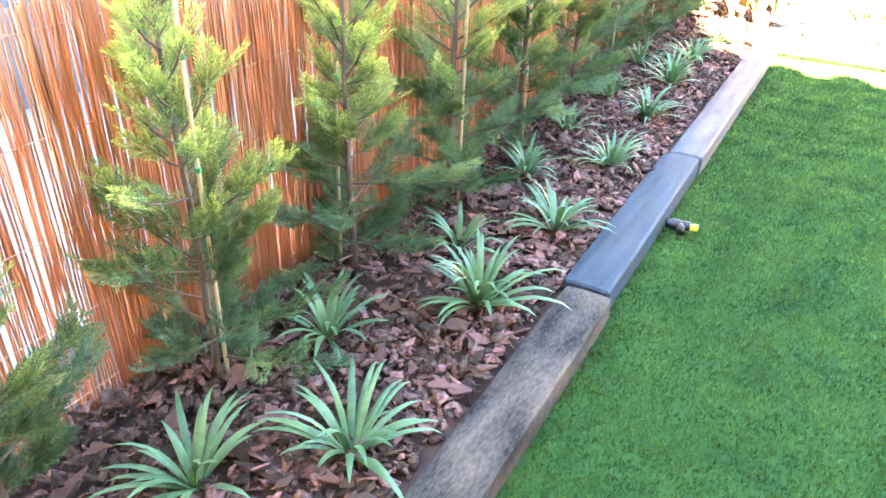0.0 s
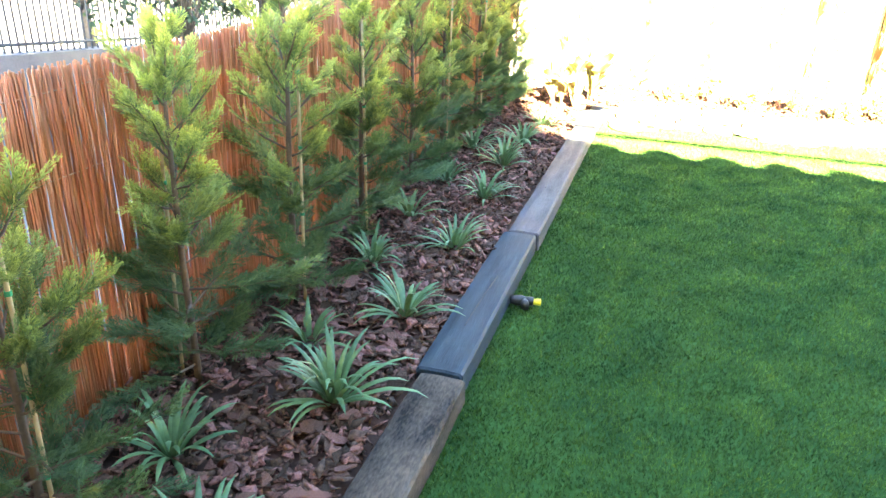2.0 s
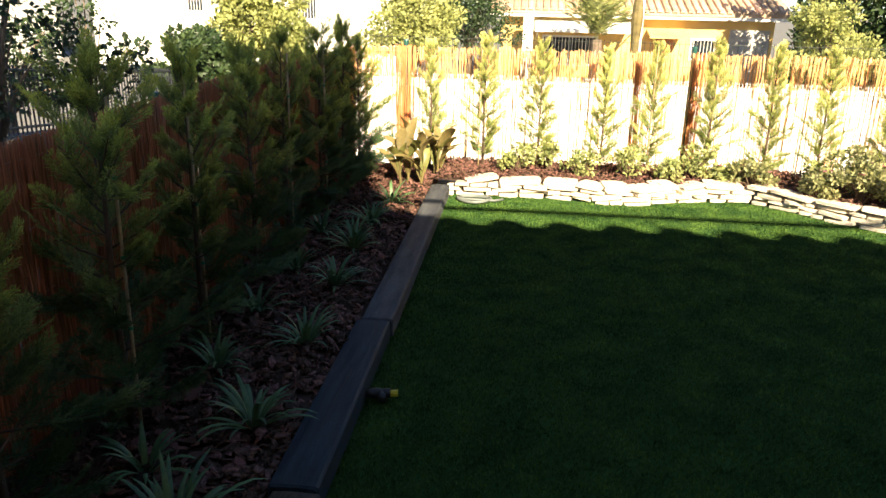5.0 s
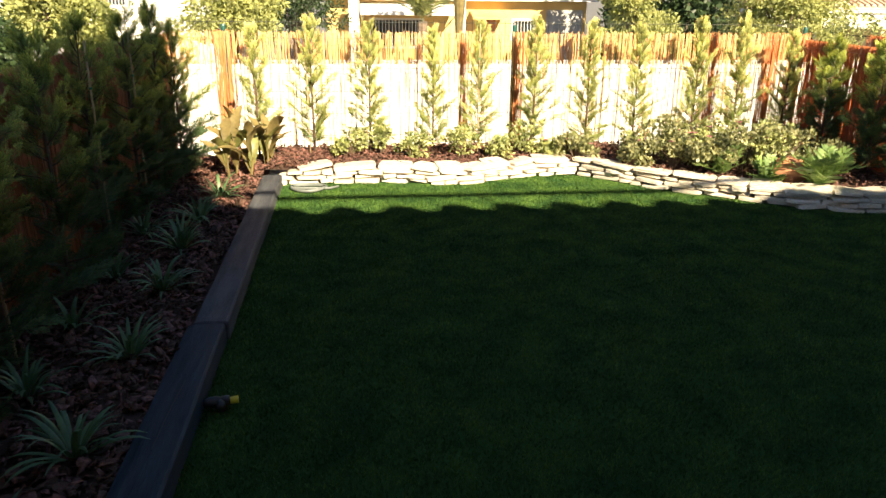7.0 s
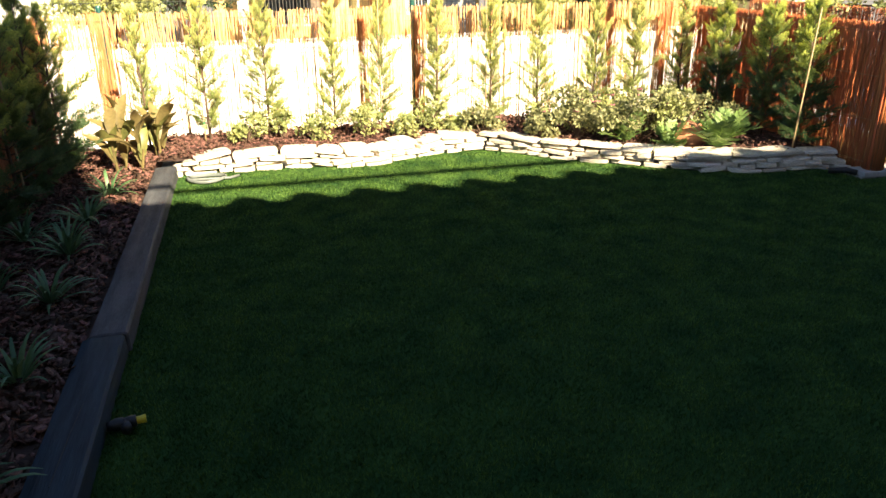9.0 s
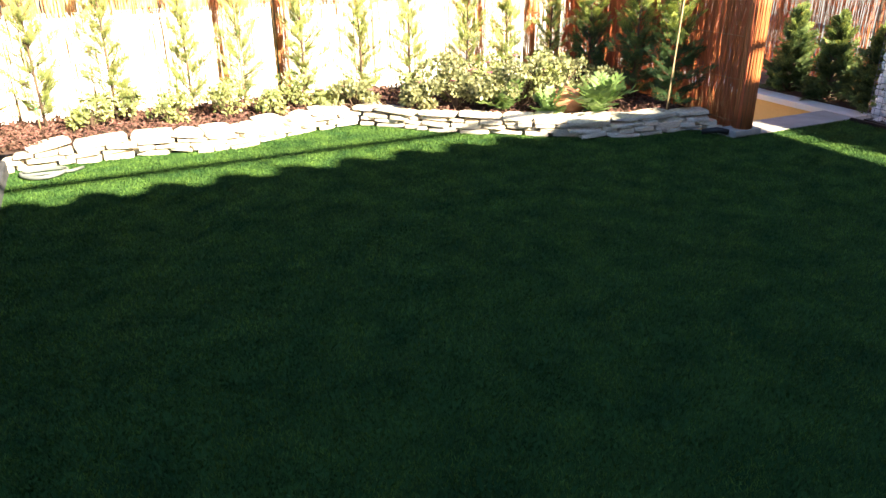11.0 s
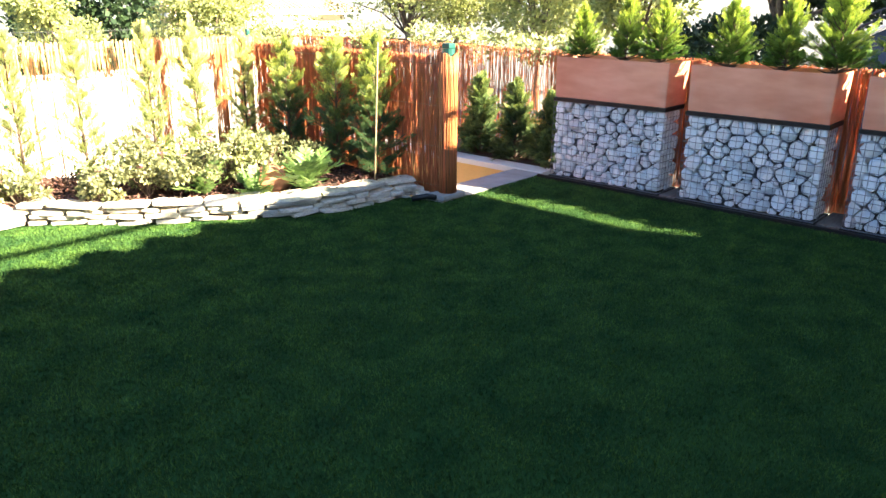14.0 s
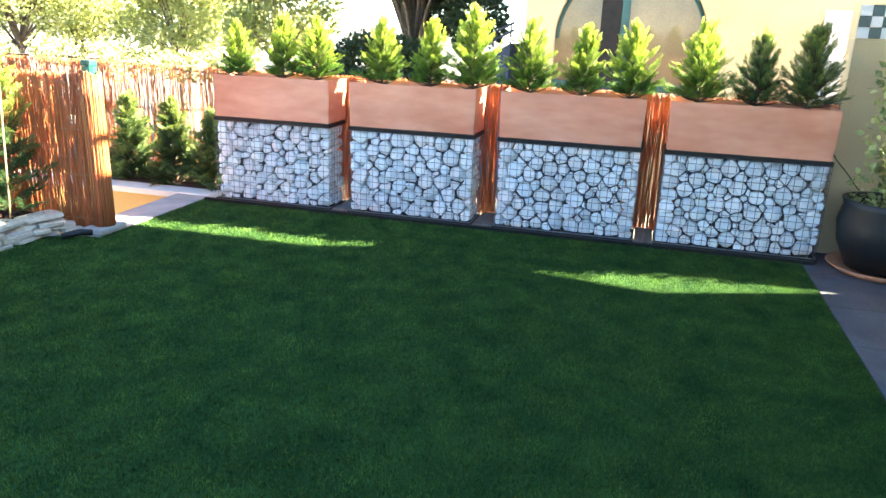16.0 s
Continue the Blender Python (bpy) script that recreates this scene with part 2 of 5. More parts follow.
# ---------------------------------------------------------------- ground, terrace, lawn
def ground_height(x, y):
    """Terrace on which the garden stands, falling away to the street."""
    left = -0.25 - 0.09 * min(max(y - 4.0, 0.0), 11.0)
    return max(left, -1.3) if x < -1.6 else -1.3


def build_ground():
    xs = [-400, -120, -40, -20, -12, -8, -5, -3, -1.7, -1.5, 0, 2, 4, 6, 7.5, 9, 12, 20, 40, 120, 400]
    ys = [-400, -120, -40, -20, -8, -3, 0, 2, 4, 5, 6, 7, 8, 10, 12, 15, 20, 30, 60, 150, 400]
    vs = [(x, y, ground_height(x, y)) for y in ys for x in xs]
    n = len(xs)
    fs = [(j * n + i, j * n + i + 1, (j + 1) * n + i + 1, (j + 1) * n + i) for j in range(len(ys) - 1) for i in range(n - 1)]
    tagged(new("ground", mesh_of("ground", vs, fs, M_GROUND)), "pale concrete street falling away round the garden", "ground", kind="structure")
    bm = bmesh.new()
    box(bm, -1.1, 7.3, -6.0, 4.62, -1.6, -0.06)
    box(bm, -1.1, 4.95, 4.621, 7.3, -1.6, -0.06)
    box(bm, 6.24, 7.3, 4.621, 8.9, -1.6, -0.06)
    tagged(new("terrace", bm_mesh("terrace", bm, M_SLAB)), "grey concrete terrace that carries the garden", "retaining wall", kind="structure")


WALL_LINE = [(-0.02, 6.07), (0.45, 6.09), (0.9, 6.06), (1.3, 5.98), (1.58, 6.0), (1.83, 6.13), (2.2, 6.21), (2.45, 6.21), (2.6, 6.10), (2.75, 5.94), (3.1, 5.62), (3.42, 5.39), (3.78, 5.12), (4.15, 4.97), (4.7, 4.90), (4.84, 4.83)]


def wall_y(x):
    return float(np.interp(x, [p[0] for p in WALL_LINE], [p[1] for p in WALL_LINE]))


def build_lawn():
    top = [(x, wall_y(min(x, 4.7)) + 0.05 if x < 4.8 else 4.6, 0.0) for x in np.linspace(0.0, 6.05, 60)]
    low = [(x, 0.06, 0.0) for x in np.linspace(0.0, 6.05, 60)]
    vs = low + top + [(x, y, -0.07) for x, y, _ in low + top]
    n = 60
    fs = [(i, i + 1, n + i + 1, n + i) for i in range(n - 1)] + [(i + 1, i, 2 * n + i, 2 * n + i + 1) for i in range(n - 1)] + [(n + i, n + i + 1, 3 * n + i + 1, 3 * n + i) for i in range(n - 1)]
    lawn = tagged(new("lawn", mesh_of("lawn", vs, fs, M_TURF)), "green artificial turf lawn with a short pile", "lawn", kind="structure")
    count = 950000
    r = np.random.default_rng(3)
    x, y = r.uniform(0.01, 6.04, count), 0.06 + 6.2 * r.random(count) ** 1.45
    edge = np.where(x < 4.8, np.interp(x, [p[0] for p in WALL_LINE], [p[1] for p in WALL_LINE]), 4.6)
    keep = y < edge
    x, y = x[keep], y[keep]
    n = len(x)
    a, h = r.uniform(0, 2 * np.pi, n), r.uniform(0.009, 0.017, n)
    nap = [sum(np.sin(x * fx + y * fy + ph) for fx, fy, ph in zip(r.normal(0, 8, 7), r.normal(0, 13, 7), r.uniform(0, 6.28, 7))) / 2.6 for _ in range(2)]
    w = r.uniform(0.0007, 0.0013, n) * (1 + 0.46 * y)
    lean, la = r.uniform(0.002, 0.012, n), r.uniform(0, 2 * np.pi, n)
    p = np.stack([x, y, np.zeros(n)], 1)
    s = np.stack([np.cos(a) * w, np.sin(a) * w, np.zeros(n)], 1)
    t = p + np.stack([np.cos(la) * lean + 0.0012 * nap[0], np.sin(la) * lean + 0.0015 * nap[1], h], 1)
    vs = np.stack([p - s, p + s, t], 1).reshape(-1, 3)
    tagged(new("turf_blades", fast_mesh("turf_blades", vs, np.arange(3 * n).reshape(-1, 3), M_BLADE)), "short green synthetic grass blades", "grass", kind="stuff")


def build_beds():
    def sheet(name, rows, mat, label):
        vs = [p for row in rows for p in row]
        n = len(rows[0])
        fs = [(j * n + i, j * n + i + 1, (j + 1) * n + i + 1, (j + 1) * n + i) for j in range(len(rows) - 1) for i in range(n - 1)]
        return tagged(new(name, mesh_of(name, vs, fs, mat, True)), label, "planting bed", kind="structure")

    rows = [[(x, y, 0.035 + 0.02 * noise.noise((x * 3, y * 3, 0))) for x in np.linspace(-1.08, -0.11, 12)] for y in np.linspace(-1.2, 7.1, 70)]
    sheet("side_bed", rows, M_SOIL, "dark soil of the long side bed under bark mulch")
    rows = []
    for u in np.linspace(0, 1, 14):
        rows.append([(x, wall_y(x) + 0.1 + (7.08 - wall_y(x) - 0.1) * u, 0.10 + 0.02 * noise.noise((x * 3, u * 5, 2))) for x in np.linspace(-0.12, 4.9, 50)])
    sheet("far_bed", rows, M_SOIL, "dark soil of the raised far bed behind stones")


def chip_template(r, n=6):
    """A flat, broken piece of bark."""
    a = np.sort(r.uniform(0, 2 * np.pi, n))
    rad = r.uniform(0.55, 1.0, n)
    el = r.uniform(0.32, 0.7)
    bend = r.normal(0, 0.10)
    lift = bend * np.cos(a) * rad * np.cos(a)
    top = np.stack([np.cos(a) * rad, np.sin(a) * rad * el, r.uniform(0.03, 0.09, n) + lift], 1)
    bot = np.stack([np.cos(a) * rad * 0.97, np.sin(a) * rad * el * 0.95, r.uniform(-0.07, -0.03, n) + lift], 1)
    vs = np.vstack([top, bot, [[0.05, 0, r.uniform(0.04, 0.10)]]])
    fs = [(i, (i + 1) % n, 2 * n) for i in range(n)] + [(n + i, n + (i + 1) % n, (i + 1) % n) for i in range(n)] + [(n + i, (i + 1) % n, i) for i in range(n)]
    return vs, np.array(fs)


def scatter_chips(name, spots, sizes, seed, label):
    r = np.random.default_rng(seed)
    temps = [chip_template(r) for _ in range(9)]
    vs, fs, off = [], [], 0
    for (x, y, z), s in zip(spots, sizes):
        tv, tf = temps[r.integers(9)]
        m = np.array(Euler((r.normal(0, 0.45), r.normal(0, 0.45), r.uniform(0, 6.28))).to_matrix())
        vs.append(tv * s @ m.T + (x, y, z)), fs.append(tf + off)
        off += len(tv)
    return tagged(new(name, fast_mesh(name, np.vstack(vs), np.vstack(fs), M_BARK)), label, "bark mulch", kind="stuff")


def build_chips():
    r = np.random.default_rng(11)
    n = 15000
    spots = [(x, y, z) for x, y, z in zip(r.uniform(-1.0, -0.15, n), r.uniform(0.1, 6.9, n), r.uniform(0.04, 0.08, n))]
    scatter_chips("bark_mulch", spots, 0.012 + 0.040 * r.random(n) ** 1.6, 5, "reddish brown pine bark chips covering the side bed")
    spots = []
    while len(spots) < 6500:
        x, u = r.uniform(-0.1, 4.85), r.random()
        spots.append((x, wall_y(x) + 0.12 + (6.9 - wall_y(x)) * u, r.uniform(0.11, 0.135)))
    scatter_chips("bark_mulch", spots, r.uniform(0.02, 0.045, len(spots)), 6, "reddish bark chips covering the raised far bed")
    bed = bpy.data.objects["side_bed"]
    temps = []
    for _ in range(8):
        tv, tf = chip_template(r, 8)
        temps.append(mesh_of("bark_chip", tv, [tuple(f) for f in tf], M_BARKP))
    for _ in range(240):
        s = r.uniform(0.03, 0.055)
        m = Matrix.LocRotScale((r.uniform(-0.85, -0.16), r.uniform(0.55, 2.6), r.uniform(0.07, 0.09)), Euler((r.normal(0, 0.25), r.normal(0, 0.25), r.uniform(0, 6.28))), (s, s, s))
        part("bark_chip", temps[r.integers(8)], bed, m)


# ---------------------------------------------------------------- timber edging
def sleeper(y0, y1, mat, label, seed, wide=0.0, back=-0.13):
    """A squared timber with worn corners, checks and slightly wavy faces."""
    r = np.random.default_rng(seed)
    prof = [(back, -0.06), (back, 0.070), (back + 0.008, 0.083), (back + 0.04, 0.0885), (-0.075, 0.0895), (-0.045, 0.0895), (-0.042 + wide, 0.0895), (-0.011 + wide, 0.0885), (-0.001 + wide, 0.080), (wide + 0.004, -0.06)]
    ys = np.concatenate([[y0, y0 + 0.008], np.linspace(y0 + 0.05, y1 - 0.05, max(6, int((y1 - y0) * 9))), [y1 - 0.008, y1]])
    vs = []
    for i, y in enumerate(ys):
        shrink = 0.006 if i in (0, len(ys) - 1) else 0.0
        for x, z in prof:
            w = 0.003 * noise.noise((x * 9, y * 3, seed)) + 0.003 * noise.noise((x * 60, y * 14, seed))
            vs.append((x + w + (shrink if x < -0.06 else -shrink), y, z + w - (shrink if z > 0 else 0)))
    k = len(prof)
    fs = [(i * k + j, i * k + j + 1, (i + 1) * k + j + 1, (i + 1) * k + j) for i in range(len(ys) - 1) for j in range(k - 1)]
    fs += [tuple(range(k))[::-1], tuple(range(len(vs) - k, len(vs)))]
    ob = tagged(new("garden_sleeper", mesh_of("garden_sleeper", vs, fs, mat)), label, "timber edging", "timber edging of the side bed")
    crack = tube([(-0.07 + 0.02 * r.random(), y0 + (y1 - y0) * 0.25, 0.0905), (-0.06, y0 + (y1 - y0) * 0.45, 0.0905), (-0.05, y0 + (y1 - y0) * 0.6, 0.0905)], 0.0016, 4)
    part("crack", mesh_of("crack", *crack, M_PLATE), ob, label="dark drying crack")
    return ob


# ---------------------------------------------------------------- reed fences
def reed_fence(name, p0, p1, z0, top, pitch, fill, label, seed, posts=(), near=None, rad=(0.003, 0.0052), wires=5, jitter=0.02, lap=(), double=lambda s: False, mats=None, post_side=-1, wob=1.0):
    """A reed screen tied with wire: stalks side by side from p0 to p1, top(u) gives its height along it."""
    r = np.random.default_rng(seed)
    fence = empty(name, label=label, category="fence")
    d = Vector((p1[0] - p0[0], p1[1] - p0[1], 0))
    length = d.length
    d.normalize()
    side = Vector((-d.y, d.x, 0))
    singles, pieces, laps = [], [], []
    many, single = mats or (M_REED, M_REEDP)
    for i in range(int(length / pitch)):
        s = (i + 0.5) * pitch
        dense = any(a <= s <= b for a, b in lap)
        if not dense and r.random() > fill(s):
            continue
        for layer in range(4 if dense else 2 if double(s) else 1):
            q = Vector((p0[0], p0[1], 0)) + d * (s + r.normal(0, pitch * 0.3)) + side * (r.normal(0, 0.004) - 0.012 * layer)
            rr = r.uniform(*rad)
            lean = d * r.normal(0, 0.02) + side * r.normal(0, 0.003)
            h = top(s) + r.uniform(-jitter, jitter * 0.3)
            pts, rads = [], []
            for u in (0.0, 0.17, 0.35, 0.52, 0.7, 0.85, 1.0):
                m = q + lean * u + side * r.normal(0, 0.0022 * wob) + d * r.normal(0, 0.0016 * wob)
                pts.append((m.x, m.y, z0 + (h - z0) * u)), rads.append(rr * r.uniform(0.8, 1.15))
            v, f = tube(pts, rads, 5)
            (laps if dense and mats else singles if near and near[0] < s < near[1] and len(singles) < 300 else pieces).append((v, f))
    if pieces:
        tagged(part("reeds", mesh_of("reeds", *join(pieces), many, True), fence), kind="stuff")
    if laps:
        tagged(part("lapped_reeds", mesh_of("lapped_reeds", *join(laps), M_LAP, True), fence, label="darker red reeds where two screens lap"), kind="stuff")
    for v, f in singles:
        part("reed", mesh_of("reed", v, f, single, True), fence)
    for k in range(wires):
        z = z0 + (top(0) - z0) * (0.08 + 0.86 * k / max(wires - 1, 1))
        pts = []
        for s in np.linspace(0, length, max(3, int(length / 0.12))):
            q = Vector((p0[0], p0[1], 0)) + d * s + side * 0.0095 * post_side * -1
            pts.append((q.x, q.y, z + (top(s) - top(0)) * 0.9 + 0.004 * noise.noise((s * 4, k, seed))))
        part("binding_wire", mesh_of("binding_wire", *tube(pts, 0.0019, 4), M_WIRE), fence)
    for s, h, green in posts:
        q = Vector((p0[0], p0[1], 0)) + d * s + side * 0.035 * post_side
        v, f = tube([(q.x, q.y, z0 - 0.05), (q.x, q.y, h)], 0.02, 10)
        post = part("post", mesh_of("post", v, f, M_GREEN if green else M_IRON), fence, label="green coated steel post")
        v, f = tube([(q.x, q.y, h - 0.004), (q.x, q.y, h + 0.012)], [0.023, 0.018], 10)
        part("cap", mesh_of("cap", v, f, M_GREEN if green else M_IRON), post)
    return fence


def wire_mesh(name, p0, p1, z0, z1, step_h, step_v, mat, label, spikes=0.0, parent=None):
    d = Vector((p1[0] - p0[0], p1[1] - p0[1], 0))
    n = int(d.length / step_h)
    pcs = [tube([(p0[0] + d.x * i / n, p0[1] + d.y * i / n, z0), (p0[0] + d.x * i / n, p0[1] + d.y * i / n, z1 + spikes)], 0.0022, 4) for i in range(n + 1)]
    pcs += [tube([(p0[0], p0[1], z), (p1[0], p1[1], z)], 0.0022, 4) for z in np.arange(z0, z1 + 0.001, step_v)]
    ob = new(name, mesh_of(name, *join(pcs), mat))
    ob.parent = parent
    return tagged(ob, label, "" if parent else "wire fence")


# ---------------------------------------------------------------- gabions and planters
def split_cells(sites, a0, a1, z0, z1):
    """The room of each site on a face, between it and its neighbours, larger stones taking more."""
    cells = []
    for i, (a, z, s) in enumerate(sites):
        poly = [(a + 2.0 * s * math.cos(k * math.pi / 6), z + 1.8 * s * math.sin(k * math.pi / 6)) for k in range(12)]
        cuts = [((b - a), (w - z), (b * b + w * w - a * a - z * z - q * q + s * s) / 2) for j, (b, w, q) in enumerate(sites) if j != i and (b - a) ** 2 + (w - z) ** 2 < (2.6 * (s + q)) ** 2]
        cuts += [(1, 0, a1), (-1, 0, -a0), (0, 1, z1), (0, -1, -z0)]
        for nx, nz, d in cuts:
            out = []
            for k in range(len(poly)):
                p, q = poly[k], poly[(k + 1) % len(poly)]
                dp, dq = nx * p[0] + nz * p[1] - d, nx * q[0] + nz * q[1] - d
                if dp <= 0:
                    out.append(p)
                if dp * dq < 0:
                    t = dp / (dp - dq)
                    out.append((p[0] + (q[0] - p[0]) * t, p[1] + (q[1] - p[1]) * t))
            poly = out
            if len(poly) < 3:
                break
        cells.append(poly)
    return cells


def stone_shape(r, poly, gap):
    """A worn marble stone that fills one cell: rounded outline, broad flattish face, deep body."""
    n = 12
    pts = [Vector(p) for p in poly]
    c = sum(pts, Vector((0, 0))) / len(pts)
    at = np.linspace(0, 2 * math.pi, n, endpoint=False) + r.uniform(0, 0.4)
    ring = np.full(n, 1.0)
    for k in range(len(pts)):
        p, q = pts[k], pts[(k + 1) % len(pts)]
        nx, nz = q.y - p.y, p.x - q.x
        off_edge = nx * (p.x - c.x) + nz * (p.y - c.y)
        along = nx * np.cos(at) + nz * np.sin(at)
        hit = along * off_edge > 1e-12
        ring[hit] = np.minimum(ring[hit], off_edge / along[hit])
    ring = 0.90 * ring + 0.05 * (np.roll(ring, 1) + np.roll(ring, -1))
    ring = np.maximum(ring - gap, ring * 0.6) * r.uniform(0.96, 1.03, n)
    s = ring.mean()
    tilt = r.normal(0, 0.34, 2)
    off = r.normal(0, 0.16 * s, 2)
    vs, fs = [(c.x + off[0], c.y + off[1], r.uniform(0, 0.004))], []
    levels = ((0.60, 0.05), (0.90, 0.20), (1.0, 0.60), (0.84, 1.2))
    for k, d in levels:
        for j in range(n):
            u, w = math.cos(at[j]) * ring[j] * k, math.sin(at[j]) * ring[j] * k
            sh = 1 - k if k < 0.9 else 0
            vs.append((c.x + u + off[0] * sh, c.y + w + off[1] * sh, max(0.0, s * d + (u * tilt[0] + w * tilt[1]) * (1 if d < 0.5 else 0.4) + r.normal(0, 0.03 * s))))
    fs = [(0, 1 + j, 1 + (j + 1) % n) for j in range(n)]
    for q in range(len(levels) - 1):
        o = 1 + q * n
        fs += [(o + j, o + n + j, o + n + (j + 1) % n, o + (j + 1) % n) for j in range(n)]
    fs.append(tuple(1 + (len(levels) - 1) * n + j for j in range(n)))
    return vs, fs


def gabion(y0, y1, seed):
    """A wire basket filled with white marble stones, its long face to the lawn at x = 6.05."""
    r = np.random.default_rng(seed)
    x0, x1, z0, z1 = 6.05, 6.36, 0.035, 0.66
    g = empty("gabion_basket", (x0 + x1) / 2, (y0 + y1) / 2, 0.0, label="galvanised wire gabion filled with white marble stones", category="gabion", group="gabions along the lawn")
    inv = Matrix.Translation((-(x0 + x1) / 2, -(y0 + y1) / 2, 0))
    for face in ("front", "side", "sideb"):
        a0, a1 = (y0 + 0.004, y1 - 0.004) if face == "front" else (x0 + 0.06, x1)
        sites = []
        for tries in range(4200):
            big = 0.062 if tries < 110 else 0.052 if tries < 800 else 0.041 if tries < 2200 else 0.027
            q = r.uniform(big * 0.85, big)
            a, z = r.uniform(a0 + q * 0.7, a1 - q * 0.7), r.uniform(z0 + q * 0.7, z1 - q * 0.7)
            if all(((p[0] - a) * 0.88) ** 2 + (p[1] - z) ** 2 > ((p[2] + q) * 0.76) ** 2 for p in sites):
                sites.append((a, z, q))
        for poly in split_cells(sites, a0, a1, z0, z1):
            if len(poly) < 3:
                continue
            vs, fs = stone_shape(r, poly, r.uniform(0.0015, 0.0042))
            dep = 0.003 + r.uniform(0, 0.02)
            if face == "front":
                vs, fs = [(x0 + d + dep, a, z) for a, z, d in vs], [f[::-1] for f in fs]
            elif face == "side":
                vs = [(a, y0 + d + dep, z) for a, z, d in vs]
            else:
                vs, fs = [(a, y1 - d - dep, z) for a, z, d in vs], [f[::-1] for f in fs]
            part("stone", mesh_of("stone", vs, fs, M_PEBBLE), g, inv)
    # Slate-dark core behind white stones: the shade of the gaps is put into it.
    part("core", box_mesh("core", x0 + 0.11, x1 - 0.01, y0 + 0.11, y1 - 0.11, z0, z1 - 0.01, M_PAVE), g, inv, "dark block standing for the shade between stones")
    pcs = []
    for y in np.linspace(y0, y1, 21):
        pcs.append(tube([(x0, y, z0), (x0, y, z1)], 0.0021, 4))
    for z in np.linspace(z0, z1, 14):
        pcs.append(tube([(x0 - 0.003, y0, z), (x0 - 0.003, y1, z)], 0.0021, 4))
    part("front_mesh", mesh_of("front_mesh", *join(pcs), M_STEEL), g, inv, "galvanised square wire mesh")
    for y in (y0, y1):
        pcs = [tube([(x, y, z0), (x, y, z1)], 0.0021, 4) for x in np.linspace(x0, x1, 7)] + [tube([(x0, y, z), (x1, y, z)], 0.0021, 4) for z in np.linspace(z0, z1, 14)]
        part("side_mesh", mesh_of("side_mesh", *join(pcs), M_STEEL), g, inv)
    for a, b in (((x0, y0), (x0, y1)), ((x0, y0), (x1, y0)), ((x0, y1), (x1, y1))):
        for z in (z0, z1):
            part("edge_wire", mesh_of("edge_wire", *tube([(*a, z), (*b, z)], 0.003, 5), M_STEEL), g, inv)
    part("base_plate", box_mesh("base_plate", x0 - 0.02, x1, y0 - 0.01, y1 + 0.01, 0.0, 0.034, M_PLATE, 0.003), g, inv, "black steel base tray")
    part("top_plate", box_mesh("top_plate", x0 - 0.006, x1 + 0.01, y0 - 0.004, y1 + 0.004, 0.662, 0.69, M_PLATE, 0.002), g, inv, "dark steel plate over the stones")
    return g


def planter(y0, y1):
    """A long rectangular terracotta-coloured trough with a thick rim, slightly wider at the top."""
    x0, x1, z0, z1 = 6.05, 6.40, 0.691, 1.02
    p = empty("trough_planter", (x0 + x1) / 2, (y0 + y1) / 2, z0, label="long terracotta-coloured trough planter on a stone gabion", category="planter", group="planters on the gabions")
    inv = Matrix.Translation((-(x0 + x1) / 2, -(y0 + y1) / 2, -z0))
    bm = bmesh.new()
    box(bm, x0, x1, y0, y1, z0, z1)
    bm.faces.ensure_lookup_table()
    topf = max(bm.faces, key=lambda f: f.calc_center_median().z)
    r = bmesh.ops.inset_region(bm, faces=[topf], thickness=0.018)
    bmesh.ops.translate(bm, verts=topf.verts, vec=(0, 0, -0.05))
    for v in bm.verts:
        if v.co.z < z0 + 0.01:
            v.co.x += 0.006 if v.co.x < 6.2 else -0.006
            v.co.y += 0.006 if v.co.y < (y0 + y1) / 2 else -0.006
    bmesh.ops.bevel(bm, geom=[e for e in bm.edges], offset=0.004, segments=2, affect="EDGES")
    part("trough", bm_mesh("trough", bm, M_TERRA), p, inv)
    n = 14
    vs = [(x, y, 0.985 + 0.012 * noise.noise((x * 12, y * 12, 3))) for y in np.linspace(y0 + 0.02, y1 - 0.02, n * 2) for x in np.linspace(x0 + 0.02, x1 - 0.02, n)]
    fs = [(j * n + i, j * n + i + 1, (j + 1) * n + i + 1, (j + 1) * n + i) for j in range(2 * n - 1) for i in range(n - 1)]
    part("soil", mesh_of("soil", vs, fs, M_SOIL, True), p, inv, "dark potting soil")
    return p


# ---------------------------------------------------------------- plants
def diamonds(p, d, s, l, w):
    """Leaf slivers as four-cornered scales: base, side, tip, side."""
    p, d, s = np.asarray(p, float), np.asarray(d, float), np.asarray(s, float)
    l, w = np.asarray(l, float)[:, None], np.asarray(w, float)[:, None]
    return np.stack([p, p + d * l * 0.5 + s * w, p + d * l, p + d * l * 0.5 - s * w], 1)


